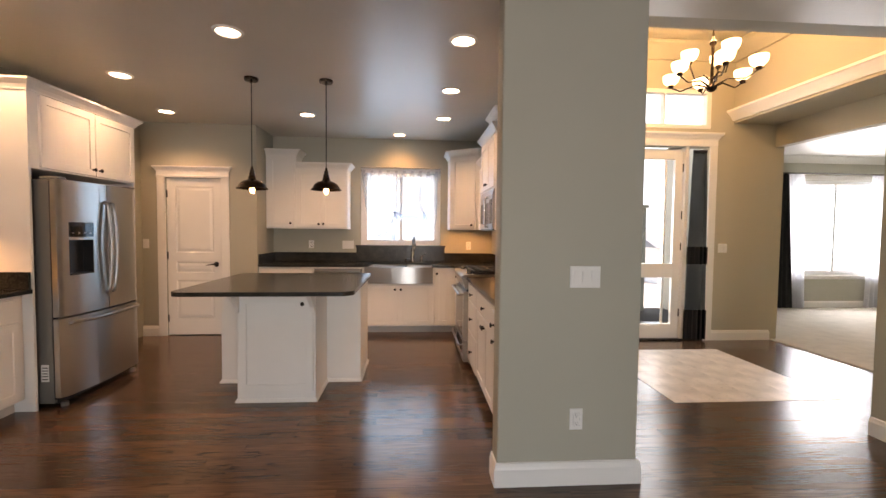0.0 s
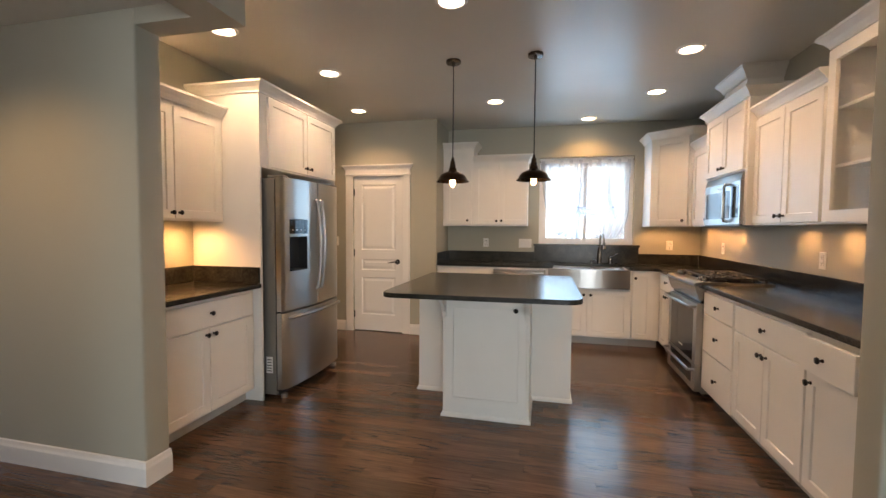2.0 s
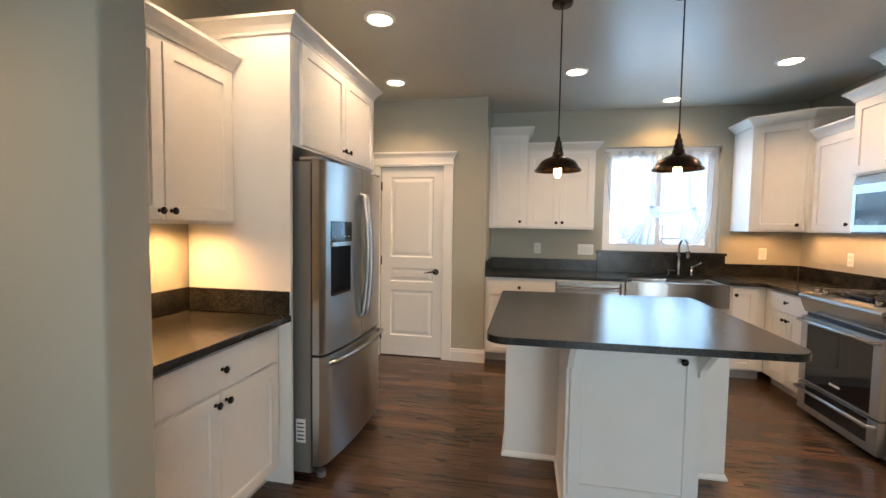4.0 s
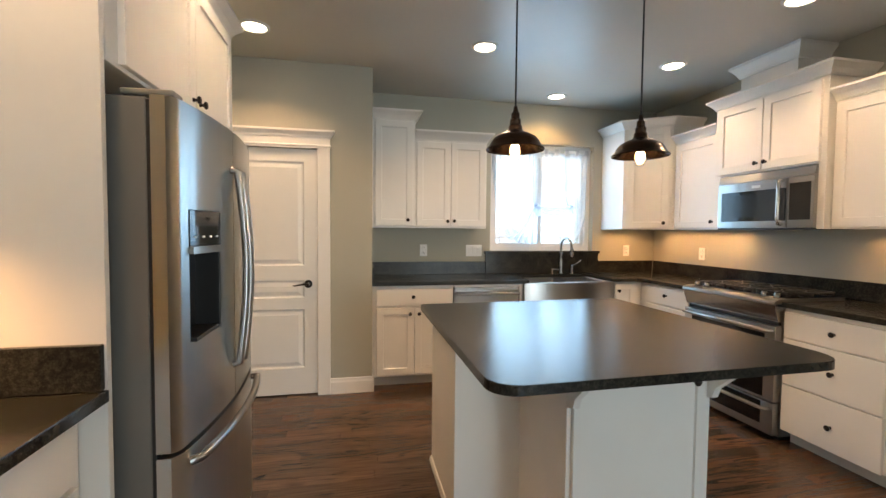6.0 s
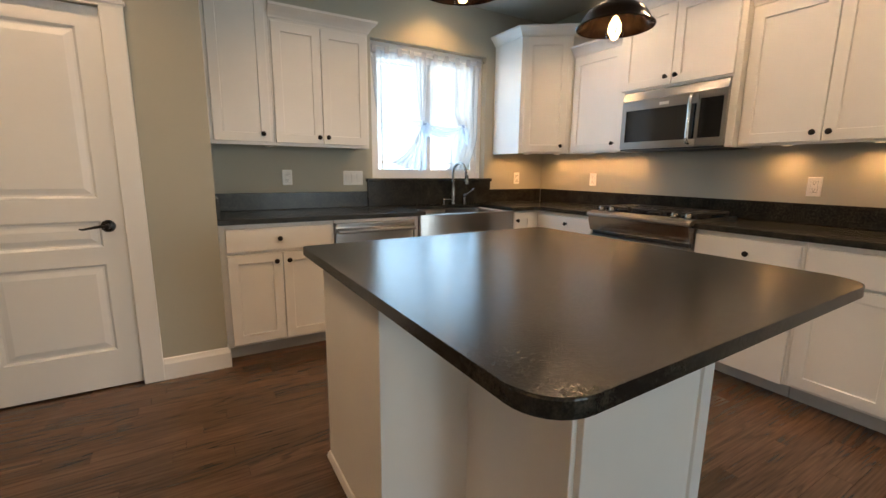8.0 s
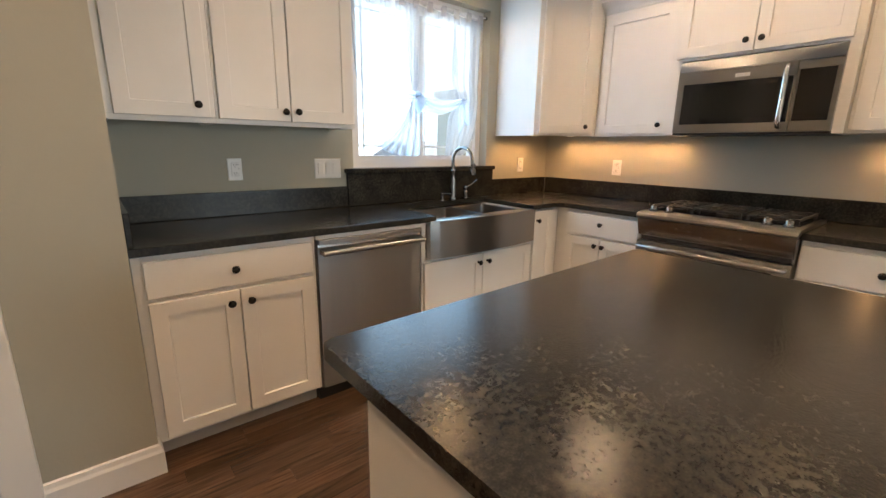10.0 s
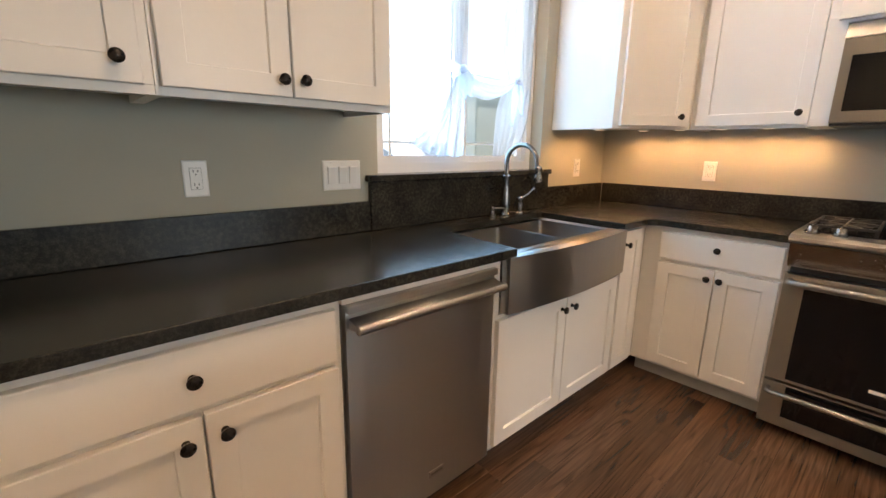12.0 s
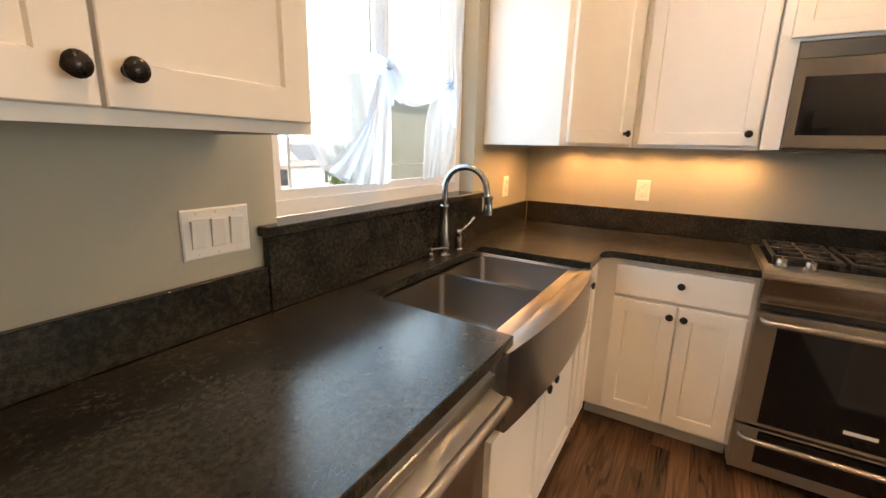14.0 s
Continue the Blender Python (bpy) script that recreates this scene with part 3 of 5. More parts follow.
def base_cabinet(m, w, fronts, label, depth=0.58, top=CTOP - 0.032, z0=0.095, toe=0.075, group="base cabinets"):
    """Local x to the right, y into the cabinet, face frame at y = 0."""
    c = thing("base_cabinet", m, label, "cabinet", group)
    part("body", bx(0, w, 0, depth, z0, top, 0.0015), CAB, c)
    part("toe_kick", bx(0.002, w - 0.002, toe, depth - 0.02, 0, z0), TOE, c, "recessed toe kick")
    for f in fronts:
        front(c, *f)
    return c


UPROF = [(0, 0), (0.010, 0), (0.014, 0.012), (0.030, 0.035), (0.055, 0.060), (0.060, 0.064), (0.060, 0.080), (0, 0.080)]


def wall_cabinet(m, w, z0, z1, fronts, label, depth=0.325, crown=("l", "f", "r"), name="wall_cabinet", group="wall cabinets"):
    c = thing(name, m, label, "cabinet", group)
    part("body", bx(0, w, 0, depth, z0 + 0.022, z1, 0.0015), CAB, c)
    b = B()
    sweep(b, [(0, depth - 0.001), (0, 0.0005), (w, 0.0005), (w, depth - 0.001)], [(0, z0), (0, z0 + 0.022), (-0.017, z0 + 0.022), (-0.017, z0)])
    part("light_rail", b, CAB, c)
    b = B()
    line = [(0, depth)] * ("l" in crown) + [(0, 0), (w, 0)] + [(w, depth)] * ("r" in crown)
    sweep(b, line, [(u, z1 - 0.012 + z) for u, z in UPROF])
    box(b, 0.001, w - 0.001, 0.001, depth, z1, z1 + 0.067)
    part("crown", b, CAB, c)
    for f in fronts:
        front(c, *f)
    return c


def N(x, y):
    return pose(x, y, 0)


def E(x, y):
    return pose(x, y, 0, 0, 0, -90)


def W(x, y):
    return pose(x, y, 0, 0, 0, 90)


# back wall, base
YF = 6.435
base_cabinet(N(SX + 0.003, YF), 0.70, [
    ("drawer", 0.035, 0.68, 0.71, 0.855, [(0.345, 0.785)]),
    ("door", 0.035, 0.354, 0.112, 0.692, [(0.318, 0.64)]),
    ("door", 0.360, 0.68, 0.112, 0.692, [(0.396, 0.64)])], "white shaker base cabinet with drawer over two doors")
base_cabinet(N(-0.962, YF), 0.95, [
    ("door", 0.012, 0.466, 0.112, 0.645, [(0.430, 0.59)]),
    ("door", 0.472, 0.930, 0.112, 0.645, [(0.508, 0.59)])], "white shaker sink base cabinet with two doors", top=0.66, depth=0.56)
sb = bpy.data.objects["base_cabinet.001"]
part("side_stile", bx(0, 0.028, 0, 0.5, 0.66, CTOP - 0.033), CAB, sb)
part("side_stile", bx(0.926, 0.95, 0, 0.5, 0.66, CTOP - 0.033), CAB, sb)
base_cabinet(N(-0.010, YF), 0.29, [("door", 0.005, 0.215, 0.112, 0.868, [(0.03, 0.80)])], "narrow white corner base cabinet door")
# range wall, base
XF = 0.28
base_cabinet(E(XF, YF), 0.64, [
    ("drawer", 0.095, 0.622, 0.712, 0.855, [(0.366, 0.797)]),
    ("door", 0.095, 0.363, 0.112, 0.694, [(0.338, 0.648)]),
    ("door", 0.369, 0.622, 0.112, 0.694, [(0.394, 0.648)])], "white shaker base cabinet beside the range", depth=0.56)
base_cabinet(E(XF, 5.02), 0.56, [
    ("drawer", 0.008, 0.545, 0.695, 0.855, [(0.300, 0.776)]),
    ("drawer", 0.008, 0.545, 0.401, 0.687, [(0.300, 0.545)]),
    ("drawer", 0.008, 0.545, 0.095, 0.393, [(0.300, 0.235)])], "white three-drawer base cabinet beside the range", depth=0.56)
base_cabinet(E(XF, 4.458), 0.815, [
    ("drawer", 0.017, 0.808, 0.693, 0.855, [(0.413, 0.772)]),
    ("door", 0.017, 0.411, 0.112, 0.680, [(0.385, 0.622)]),
    ("door", 0.417, 0.808, 0.112, 0.680, [(0.444, 0.622)])], "white shaker base cabinet with wide drawer and two doors", depth=0.56)
base_cabinet(E(XF, 3.641), 0.436, [
    ("drawer", 0.008, 0.39, 0.693, 0.855, [(0.19, 0.775)], 0.035),
    ("door", 0.008, 0.39, 0.112, 0.680, [(0.045, 0.63)])], "white base cabinet with its drawer slightly open", depth=0.56)
# left wall, base and fridge surround
XL = -3.145
base_cabinet(W(XL, 3.148), 0.94, [
    ("drawer", 0.06, 0.90, 0.690, 0.850, [(0.49, 0.773)]),
    ("door", 0.06, 0.477, 0.112, 0.675, [(0.448, 0.633)]),
    ("door", 0.483, 0.90, 0.112, 0.675, [(0.512, 0.633)])], "white shaker base cabinet with drawer over two doors", depth=0.54)
wall_cabinet(W(-3.402, 3.148), 0.94, 1.385, 2.185, [
    ("door", 0.06, 0.480, 1.40, 2.145, [(0.452, 1.440)]),
    ("door", 0.486, 0.905, 1.40, 2.145, [(0.514, 1.440)])], "white shaker wall cabinet over the side counter", 0.286, ("l", "f"))
f = thing("fridge_surround", W(-3.075, 4.092), "white tall fridge surround panels with two-door top cabinet", "cabinet")
part("side_panel", bx(0, 0.022, 0, 0.612, 0, 2.365, 0.001), CAB, f)
part("side_panel", bx(1.158, 1.18, 0, 0.612, 0, 2.365, 0.001), CAB, f)
part("body", bx(0.022, 1.158, 0, 0.612, 1.80, 2.365, 0.0015), CAB, f)
b = B()
sweep(b, [(0, 0.612), (0, 0), (1.18, 0), (1.18, 0.612)], [(u, 2.355 + z) for u, z in UPROF])
box(b, 0.001, 1.179, 0.001, 0.612, 2.365, 2.42)
part("crown", b, CAB, f)
front(f, "door", 0.09, 0.635, 1.812, 2.345, [(0.60, 1.865)])
front(f, "door", 0.641, 1.155, 1.812, 2.345, [(0.676, 1.865)])

# back wall, uppers
YU = 6.730
wall_cabinet(N(SX + 0.002, YU), 0.40, 1.377, 2.375, [("door", 0.035, 0.378, 1.398, 2.345, [(0.33, 1.450)])], "tall narrow white shaker wall cabinet", 0.298, ("f", "r"))
wall_cabinet(N(-1.882, YU), 0.684, 1.377, 2.205, [
    ("door", 0.012, 0.330, 1.398, 2.17, [(0.302, 1.442)]),
    ("door", 0.336, 0.668, 1.398, 2.17, [(0.364, 1.445)])], "white shaker wall cabinet with two doors beside the window", 0.298, ("f", "r"))
# corner cabinet
c = thing("corner_wall_cabinet", pose(0.2, 6.645, 0), "white diagonal corner wall cabinet with one shaker door", "cabinet", "wall cabinets")
CP = [(0.658, 0.383), (0, 0.383), (0, 0), (0.350, -0.260), (0.658, -0.260)]
part("body", prism(B(), CP, 1.405, 2.385), CAB, c)
b = B()
sweep(b, [(0, 0.383), (0, 0), (0.350, -0.260), (0.658, -0.260)], [(u, 2.373 + z) for u, z in UPROF])
prism(b, [(0.657, 0.382), (0.001, 0.382), (0.001, 0.001), (0.351, -0.259), (0.657, -0.259)], 2.385, 2.44)
part("crown", b, CAB, c)
b = shaker(0.035, 0.405, 1.398, 2.355, -0.02)
b.transform(pose(0, 0, 0, 0, 0, -36.6))
d = part("door", b, CAB, c)
kp = pose(0, 0, 0, 0, 0, -36.6) @ Vector((0.365, -0.02, 1.447))
k = knob(d, *kp)
k.rotation_euler = (0, 0, radians(-36.6))
b = B()
sweep(b, [(0, 0.383), (0, 0), (0.350, -0.260), (0.39, -0.260)], [(0, 1.383), (0, 1.405), (-0.018, 1.405), (-0.018, 1.383)])
part("light_rail", b, CAB, c)
# range wall, uppers
XU = 0.575
wall_cabinet(E(XU, 6.383), 0.518, 1.383, 2.205, [("door", 0.03, 0.51, 1.398, 2.17, [(0.473, 1.450)])], "white shaker wall cabinet between corner and microwave", 0.283, ("f",))
f = wall_cabinet(E(0.52, 5.862), 0.865, 1.81, 2.375, [
    ("door", 0.035, 0.428, 1.822, 2.345, [(0.395, 1.875)]),
    ("door", 0.434, 0.83, 1.822, 2.345, [(0.467, 1.875)])], "white two-door cabinet over the microwave", 0.338)
part("side_panel", bx(0, 0.067, 0, 0.338, 1.385, 1.81), CAB, f)
part("side_panel", bx(0.82, 0.865, 0, 0.338, 1.385, 1.81), CAB, f)
wall_cabinet(E(XU, 4.993), 0.845, 1.385, 2.205, [
    ("door", 0.015, 0.418, 1.398, 2.17, [(0.385, 1.445)]),
    ("door", 0.424, 0.828, 1.398, 2.17, [(0.457, 1.445)])], "white shaker wall cabinet with two doors", 0.283, ("f",))


def glass_cabinet():
    w, z0, z1, dp = 0.99, 1.385, 2.375, 0.283
    c = thing("glass_wall_cabinet", E(XU, 4.145), "tall white wall cabinet with glass doors and empty shelves", "cabinet", "wall cabinets")
    b = B()
    for a in ((0, 0.018, 0, dp, z0, z1), (w - 0.018, w, 0, dp, z0, z1), (0.018, w - 0.018, 0, dp, z0, z0 + 0.018), (0.018, w - 0.018, 0, dp, z1 - 0.018, z1), (0.018, w - 0.018, dp - 0.008, dp, z0 + 0.018, z1 - 0.018)):
        box(b, *a)
    part("body", b, CAB, c)
    for z in (1.70, 2.02):
        part("shelf", bx(0.02, w - 0.02, 0.03, dp - 0.01, z, z + 0.018), CAB, c)
    b = B()
    sweep(b, [(0, dp), (0, 0), (w, 0)], [(u, z1 - 0.012 + z) for u, z in UPROF])
    part("crown", b, CAB, c)
    for x0, x1, kx in ((0.012, 0.49, 0.455), (0.496, 0.98, 0.53)):
        r = 0.062
        b = frame_bm(x0, x1, z0 + 0.013, z1 - 0.03, x0 + r, x1 - r, z0 + 0.013 + r, z1 - 0.03 - r, -0.02, -0.001)
        d = part("door", b, CAB, c)
        g = part("pane", bx(x0 + r - 0.005, x1 - r + 0.005, -0.010, -0.006, z0 + r, z1 - r - 0.02), GLASS, d, "clear glass pane")
        g.visible_shadow = False
        knob(d, kx, -0.02, 1.447)


glass_cabinet()
# chase over the microwave cabinet
b = bx(0.60, RW, 5.27, 5.72, 2.43, CEIL)
sweep(b, [(RW, 5.72), (0.60, 5.72), (0.60, 5.27), (RW, 5.27)], [(u * 1.05, CEIL - 0.10 + z * 1.24) for u, z in UPROF])
tagged(part("vent_chase", b, TRIM), "white boxed vent chase with crown on the microwave cabinet", "vent chase")

# island
c = thing("kitchen_island", pose(-1.367, 4.645, 0), "white kitchen island base in T shape with shaker panel", "island")
part("body", bx(-0.613, 0.605, 0, 0.58, 0, CTOP - 0.032, 0.002), CAB, c)
part("front_block", bx(-0.301, 0.306, -0.446, -0.001, 0, CTOP - 0.032, 0.002), CAB, c)
p = part("door", shaker(-0.283, 0.288, 0.09, 0.845, -0.465, 0.0185), CAB, c)
knob(p, 0.212, -0.465, 0.79)
SH = [(0, 0), (0.014, 0), (0.014, 0.012), (0.006, 0.028), (0, 0.03)]
b = B()
sweep(b, [(-0.613, 0.58), (-0.613, 0.0), (-0.301, 0.0), (-0.301, -0.446), (0.306, -0.446), (0.306, 0.0), (0.605, 0.0), (0.605, 0.58)], SH)
part("base_moulding", b, CAB, c)
for x in (-0.286, 0.289):
    b = B()
    pts = [(-0.447, CTOP - 0.033), (-0.62, CTOP - 0.033), (-0.62, CTOP - 0.050), (-0.57, CTOP - 0.085), (-0.50, CTOP - 0.15), (-0.485, CTOP - 0.19), (-0.447, CTOP - 0.20)]
    lo = [b.verts.new((x - 0.014, y, z)) for y, z in pts]
    hi = [b.verts.new((x + 0.014, y, z)) for y, z in pts]
    b.faces.new(lo), b.faces.new(hi[::-1])
    for i in range(len(pts)):
        b.faces.new((lo[i], hi[i], hi[(i + 1) % len(pts)], lo[(i + 1) % len(pts)]))
    part("corbel", b, CAB, c)
b = prism(B(), rounded(-2.042, -0.735, 3.933, 5.312, (0.09, 0.10, 0.02, 0.02), 8), CTOP - 0.032, CTOP, 0.004)
for v in b.verts:   # cut slightly out of square
    v.co.y += 0.026 * (v.co.x + 1.39)
tagged(part("island_worktop", b, GRANITE, None), "dark leathered granite island worktop with rounded corners", "worktop")

# worktops and splashes
CE, YE = 0.245, 6.40
b = prism(B(), [(SX + 0.002, BW - 0.002), (SX + 0.002, YE), (-0.885, YE), (-0.855, 6.90), (-0.03, 6.90), (-0.045, YE), (0.205, YE), (CE, YE - 0.04), (CE, 5.80), (0.745, 5.80), (0.745, 5.022), (CE, 5.022), (CE, 3.205), (RW - 0.002, 3.205), (RW - 0.002, BW - 0.002)], CTOP - 0.032, CTOP, 0.003)
tagged(part("worktop", b, GRANITE, None), "dark leathered granite L-shaped worktop round the sink", "worktop")
for a in ((SX + 0.023, -1.113, BW - 0.022, BW - 0.002), (0.163, RW - 0.022, BW - 0.022, BW - 0.002), (SX + 0.002, SX + 0.022, 6.42, BW - 0.002)):
    tagged(part("upstand", bx(*a, CTOP + 0.001, 1.042, 0.002), GRANITE), "dark granite upstand along the window wall", "splashback", "granite upstands")
tagged(part("upstand", bx(RW - 0.022, RW - 0.002, 3.205, BW - 0.023, CTOP + 0.001, 1.042, 0.002), GRANITE), "dark granite upstand along the range wall", "splashback")
b = bx(-1.112, 0.162, BW - 0.028, BW - 0.002, CTOP + 0.001, 1.122, 0.002)
box(b, -1.122, 0.172, BW - 0.042, BW + 0.075, 1.122, 1.15, 0.003)
tagged(part("window_sill_slab", b, GRANITE), "dark granite splash and sill slab under the window", "window sill")
b = prism(B(), [(LW + 0.002, 3.15), (-3.070, 3.15), (-3.070, 4.088), (LW + 0.002, 4.088)], CTOP - 0.032, CTOP, 0.003)
tagged(part("side_worktop", b, GRANITE), "dark leathered granite worktop beside the fridge", "worktop")
for a in ((LW + 0.002, LW + 0.022, 3.15, 4.088), (LW + 0.023, -3.078, 4.068, 4.088)):
    tagged(part("upstand", bx(*a, CTOP + 0.001, 1.04, 0.002), GRANITE), "dark granite upstand beside the fridge panel", "splashback", "granite upstands")

# ---- appliances ----


def fridge():
    w = 0.90
    f = thing("refrigerator", W(-2.930, 4.155), "stainless french-door refrigerator with water dispenser and bottom freezer", "refrigerator")

    def bow(x):
        u = (x - w / 2) / (w / 2)
        return -0.042 * (1 - u * u) + 0.022 * (max(0, abs(u) - 0.93) / 0.07) ** 2

    def plan(x0, x1, back=0.058, n=14, lift=0.0):
        return [(x0, back)] + [(x0 + (x1 - x0) * i / n, bow(x0 + (x1 - x0) * i / n) - lift) for i in range(n + 1)] + [(x1, back)]

    part("body", bx(0.004, w - 0.004, 0.068, 0.74, 0.03, 1.722, 0.004), FRSIDE, f, "dark grey textured cabinet sides")
    part("gasket", bx(0.006, w - 0.006, 0.058, 0.069, 0.06, 1.715), BLACKP, f)
    part("base_grille", bx(0.03, w - 0.03, 0.05, 0.1, 0.02, 0.065), BLACKP, f)
    for x in (0.05, w - 0.05):
        b = B()
        lathe(b, [(0, 0), (0.025, 0), (0.025, 0.03), (0.012, 0.032), (0, 0.034)], 14, pose(x, 0.03, 0))
        part("foot", b, FRSIDE, f, "", 40)
        part("hinge_cover", bx(x - 0.035, x + 0.035, 0.0, 0.14, 1.729, 1.748, 0.006, 2), FRSIDE, f)
    dx0, dx1, dz0, dz1 = 0.075, 0.295, 1.00, 1.41
    mid = w / 2
    b = B()
    prism(b, plan(0.002, dx0), 0.69, 1.728)
    prism(b, plan(dx1, mid - 0.003), 0.69, 1.728)
    prism(b, plan(dx0, dx1), 0.69, dz0)
    prism(b, plan(dx0, dx1), dz1, 1.728)
    bmesh.ops.remove_doubles(b, verts=b.verts[:], dist=0.0004)
    left = part("door", b, STEEL, f, "curved stainless door with dispenser", 30)
    part("door", prism(B(), plan(mid + 0.003, w - 0.002), 0.69, 1.728, 0.003), STEEL, f, "curved stainless door", 30)
    fz = part("freezer_drawer", prism(B(), plan(0.002, w - 0.002, n=26), 0.075, 0.675, 0.003), STEEL, f, "curved stainless freezer drawer", 30)
    d = part("dispenser", bx(dx0, dx1, 0.045, 0.06, dz0, dz1), BLACKP, left, "black dispenser recess")
    part("control_panel", prism(B(), plan(dx0 + 0.002, dx1 - 0.002, 0.0, 8, 0.003), 1.295, dz1 - 0.002), BLACKG, left, "black control panel")
    part("ledge", prism(B(), plan(dx0 + 0.002, dx1 - 0.002, 0.04, 8, 0.012), 1.272, 1.294), STEEL, left, "steel ledge")
    part("drip_tray", bx(dx0 + 0.004, dx1 - 0.004, -0.03, 0.045, dz0, dz0 + 0.012), BLACKP, left)
    for a in ((dx0, dx0 + 0.003), (dx1 - 0.003, dx1)):
        part("liner", bx(*a, bow(a[0]) + 0.004, 0.046, dz0 + 0.001, 1.27), BLACKP, left)
    b = B()
    box(b, dx0 + 0.07, dx1 - 0.07, 0.0, 0.02, dz0 + 0.07, dz0 + 0.23, 0.004)
    b.transform(pose(0, 0.0, 0, -6))
    part("paddle", b, MESHW, left)
    for k in range(4):
        part("button", bx(dx0 + 0.025 + 0.05 * k, dx0 + 0.04 + 0.05 * k, bow(dx0 + 0.03 + 0.05 * k) - 0.006, 0.0, 1.322, 1.328), PAPER, left)
    for s in (-1, 1):
        x = mid + s * 0.033
        pts = [(x, bow(x) - 0.004, 0.825)]
        for i in range(13):
            t = i / 12
            pts.append((x, bow(x) - 0.026 - 0.028 * math.sin(math.pi * t), 0.83 + 0.74 * t))
        pts.append((x, bow(x) - 0.004, 1.575))
        b = B()
        tube(b, pts, 0.0145, 12)
        part("handle", b, STEEL, f, "bowed brushed steel handle", 60)
    b = B()
    pts = [(0.06, bow(0.06) - 0.002, 0.634)]
    for i in range(17):
        t = i / 16
        x = 0.07 + 0.76 * t
        pts.append((x, bow(x) - 0.030 - 0.010 * math.sin(math.pi * t), 0.640))
    pts.append((w - 0.06, bow(w - 0.06) - 0.002, 0.634))
    tube(b, pts, 0.0145, 12)
    part("handle", b, STEELH, fz, "bowed brushed steel handle", 60)
    s = part("sticker", bx(0.0015, 0.004, 0.10, 0.155, 0.20, 0.33), PAPER, f, "white rating sticker")
    for k in range(5):
        part("print_bar", bx(0.0005, 0.0015, 0.108, 0.147, 0.215 + 0.022 * k, 0.222 + 0.022 * k), SLOT, s)


fridge()


def range_cooker():
    w = 0.772
    r = thing("range", E(0.245, 5.797), "stainless slide-in gas range with black glass oven door", "range")
    part("body", bx(0.002, w - 0.002, 0.025, 0.49, 0.03, 0.90), STEEL, r)
    part("kick_panel", bx(0.02, w - 0.02, 0.05, 0.4, 0.0, 0.05), BLACKP, r)
    # rim of the cooktop
    b = B()
    prof = [(-0.050, 0.895), (-0.058, 0.905), (-0.055, 0.918), (-0.030, 0.929), (0.0, 0.932), (0.505, 0.932), (0.505, 0.912), (-0.02, 0.906)]
    lo = [b.verts.new((-0.006, y, z)) for y, z in prof]
    hi = [b.verts.new((w + 0.006, y, z)) for y, z in prof]
    b.faces.new(lo), b.faces.new(hi[::-1])
    for i in range(len(prof)):
        b.faces.new((lo[i], hi[i], hi[(i + 1) % 8], lo[(i + 1) % 8]))
    ct = part("cooktop", b, STEELH, r, "stainless cooktop with rolled front")
    part("well", bx(0.02, w - 0.02, 0.075, 0.48, 0.9325, 0.9345), BLACKG, ct, "black burner well")
    b = B()
    prof = [(-0.048, 0.898), (-0.040, 0.86), (-0.018, 0.80), (-0.010, 0.785), (0.03, 0.785), (0.03, 0.898)]
    lo = [b.verts.new((0.0, y, z)) for y, z in prof]
    hi = [b.verts.new((w, y, z)) for y, z in prof]
    b.faces.new(lo), b.faces.new(hi[::-1])
    for i in range(6):
        b.faces.new((lo[i], hi[i], hi[(i + 1) % 6], lo[(i + 1) % 6]))
    part("control_fascia", b, NICKEL, r, "sloping stainless fascia", 30)
    part("vent_gap", bx(0.012, w - 0.012, 0.002, 0.03, 0.758, 0.786), BLACKP, r)
    # oven door
    z0, z1 = 0.265, 0.755
    b = frame_bm(0.002, w - 0.002, z0, z1, 0.075, w - 0.075, z0 + 0.012, 0.700, -0.03, 0.02)
    d = part("oven_door", b, STEEL, r, "stainless framed oven door")
    part("window", bx(0.075, w - 0.075, -0.028, 0.02, z0 + 0.012, 0.700), BLACKG, d, "black oven glass")
    part("badge", bx(w / 2 - 0.05, w / 2 + 0.05, -0.0295, -0.028, 0.33, 0.345), PAPER, d)
    b = B()
    tube(b, [(0.025, -0.028, 0.728), (0.027, -0.068, 0.728), (0.04, -0.076, 0.728), (w - 0.04, -0.076, 0.728), (w - 0.027, -0.068, 0.728), (w - 0.025, -0.028, 0.728)], 0.0125, 12)
    part("handle", b, STEELH, d, "tubular steel handle", 60)
    # drawer
    b = frame_bm(0.002, w - 0.002, 0.045, 0.252, 0.085, w - 0.085, 0.092, 0.245, -0.03, 0.02)
    dr = part("warming_drawer", b, STEEL, r, "stainless framed lower drawer")
    part("panel", bx(0.085, w - 0.085, -0.027, 0.02, 0.092, 0.245), BLACKG, dr, "black glass panel")
    b = B()
    tube(b, [(0.025, -0.028, 0.215), (0.027, -0.066, 0.215), (0.04, -0.074, 0.215), (w - 0.04, -0.074, 0.215), (w - 0.027, -0.066, 0.215), (w - 0.025, -0.028, 0.215)], 0.0115, 12)
    part("handle", b, STEELH, dr, "tubular steel handle", 60)
    # knobs
    for x, y in ((0.055, 0.035), (0.145, 0.035), (w - 0.145, 0.035), (w - 0.055, 0.035)):
        b = B()
        lathe(b, [(0, 0.932), (0.026, 0.932), (0.026, 0.938), (0.021, 0.941), (0.019, 0.962), (0.016, 0.966), (0, 0.966)], 18, pose(x, y, 0))
        box(b, x - 0.004, x + 0.004, y - 0.021, y + 0.021, 0.966, 0.973, 0.002)
        part("knob", b, NICKEL, r, "metal burner knob", 40)
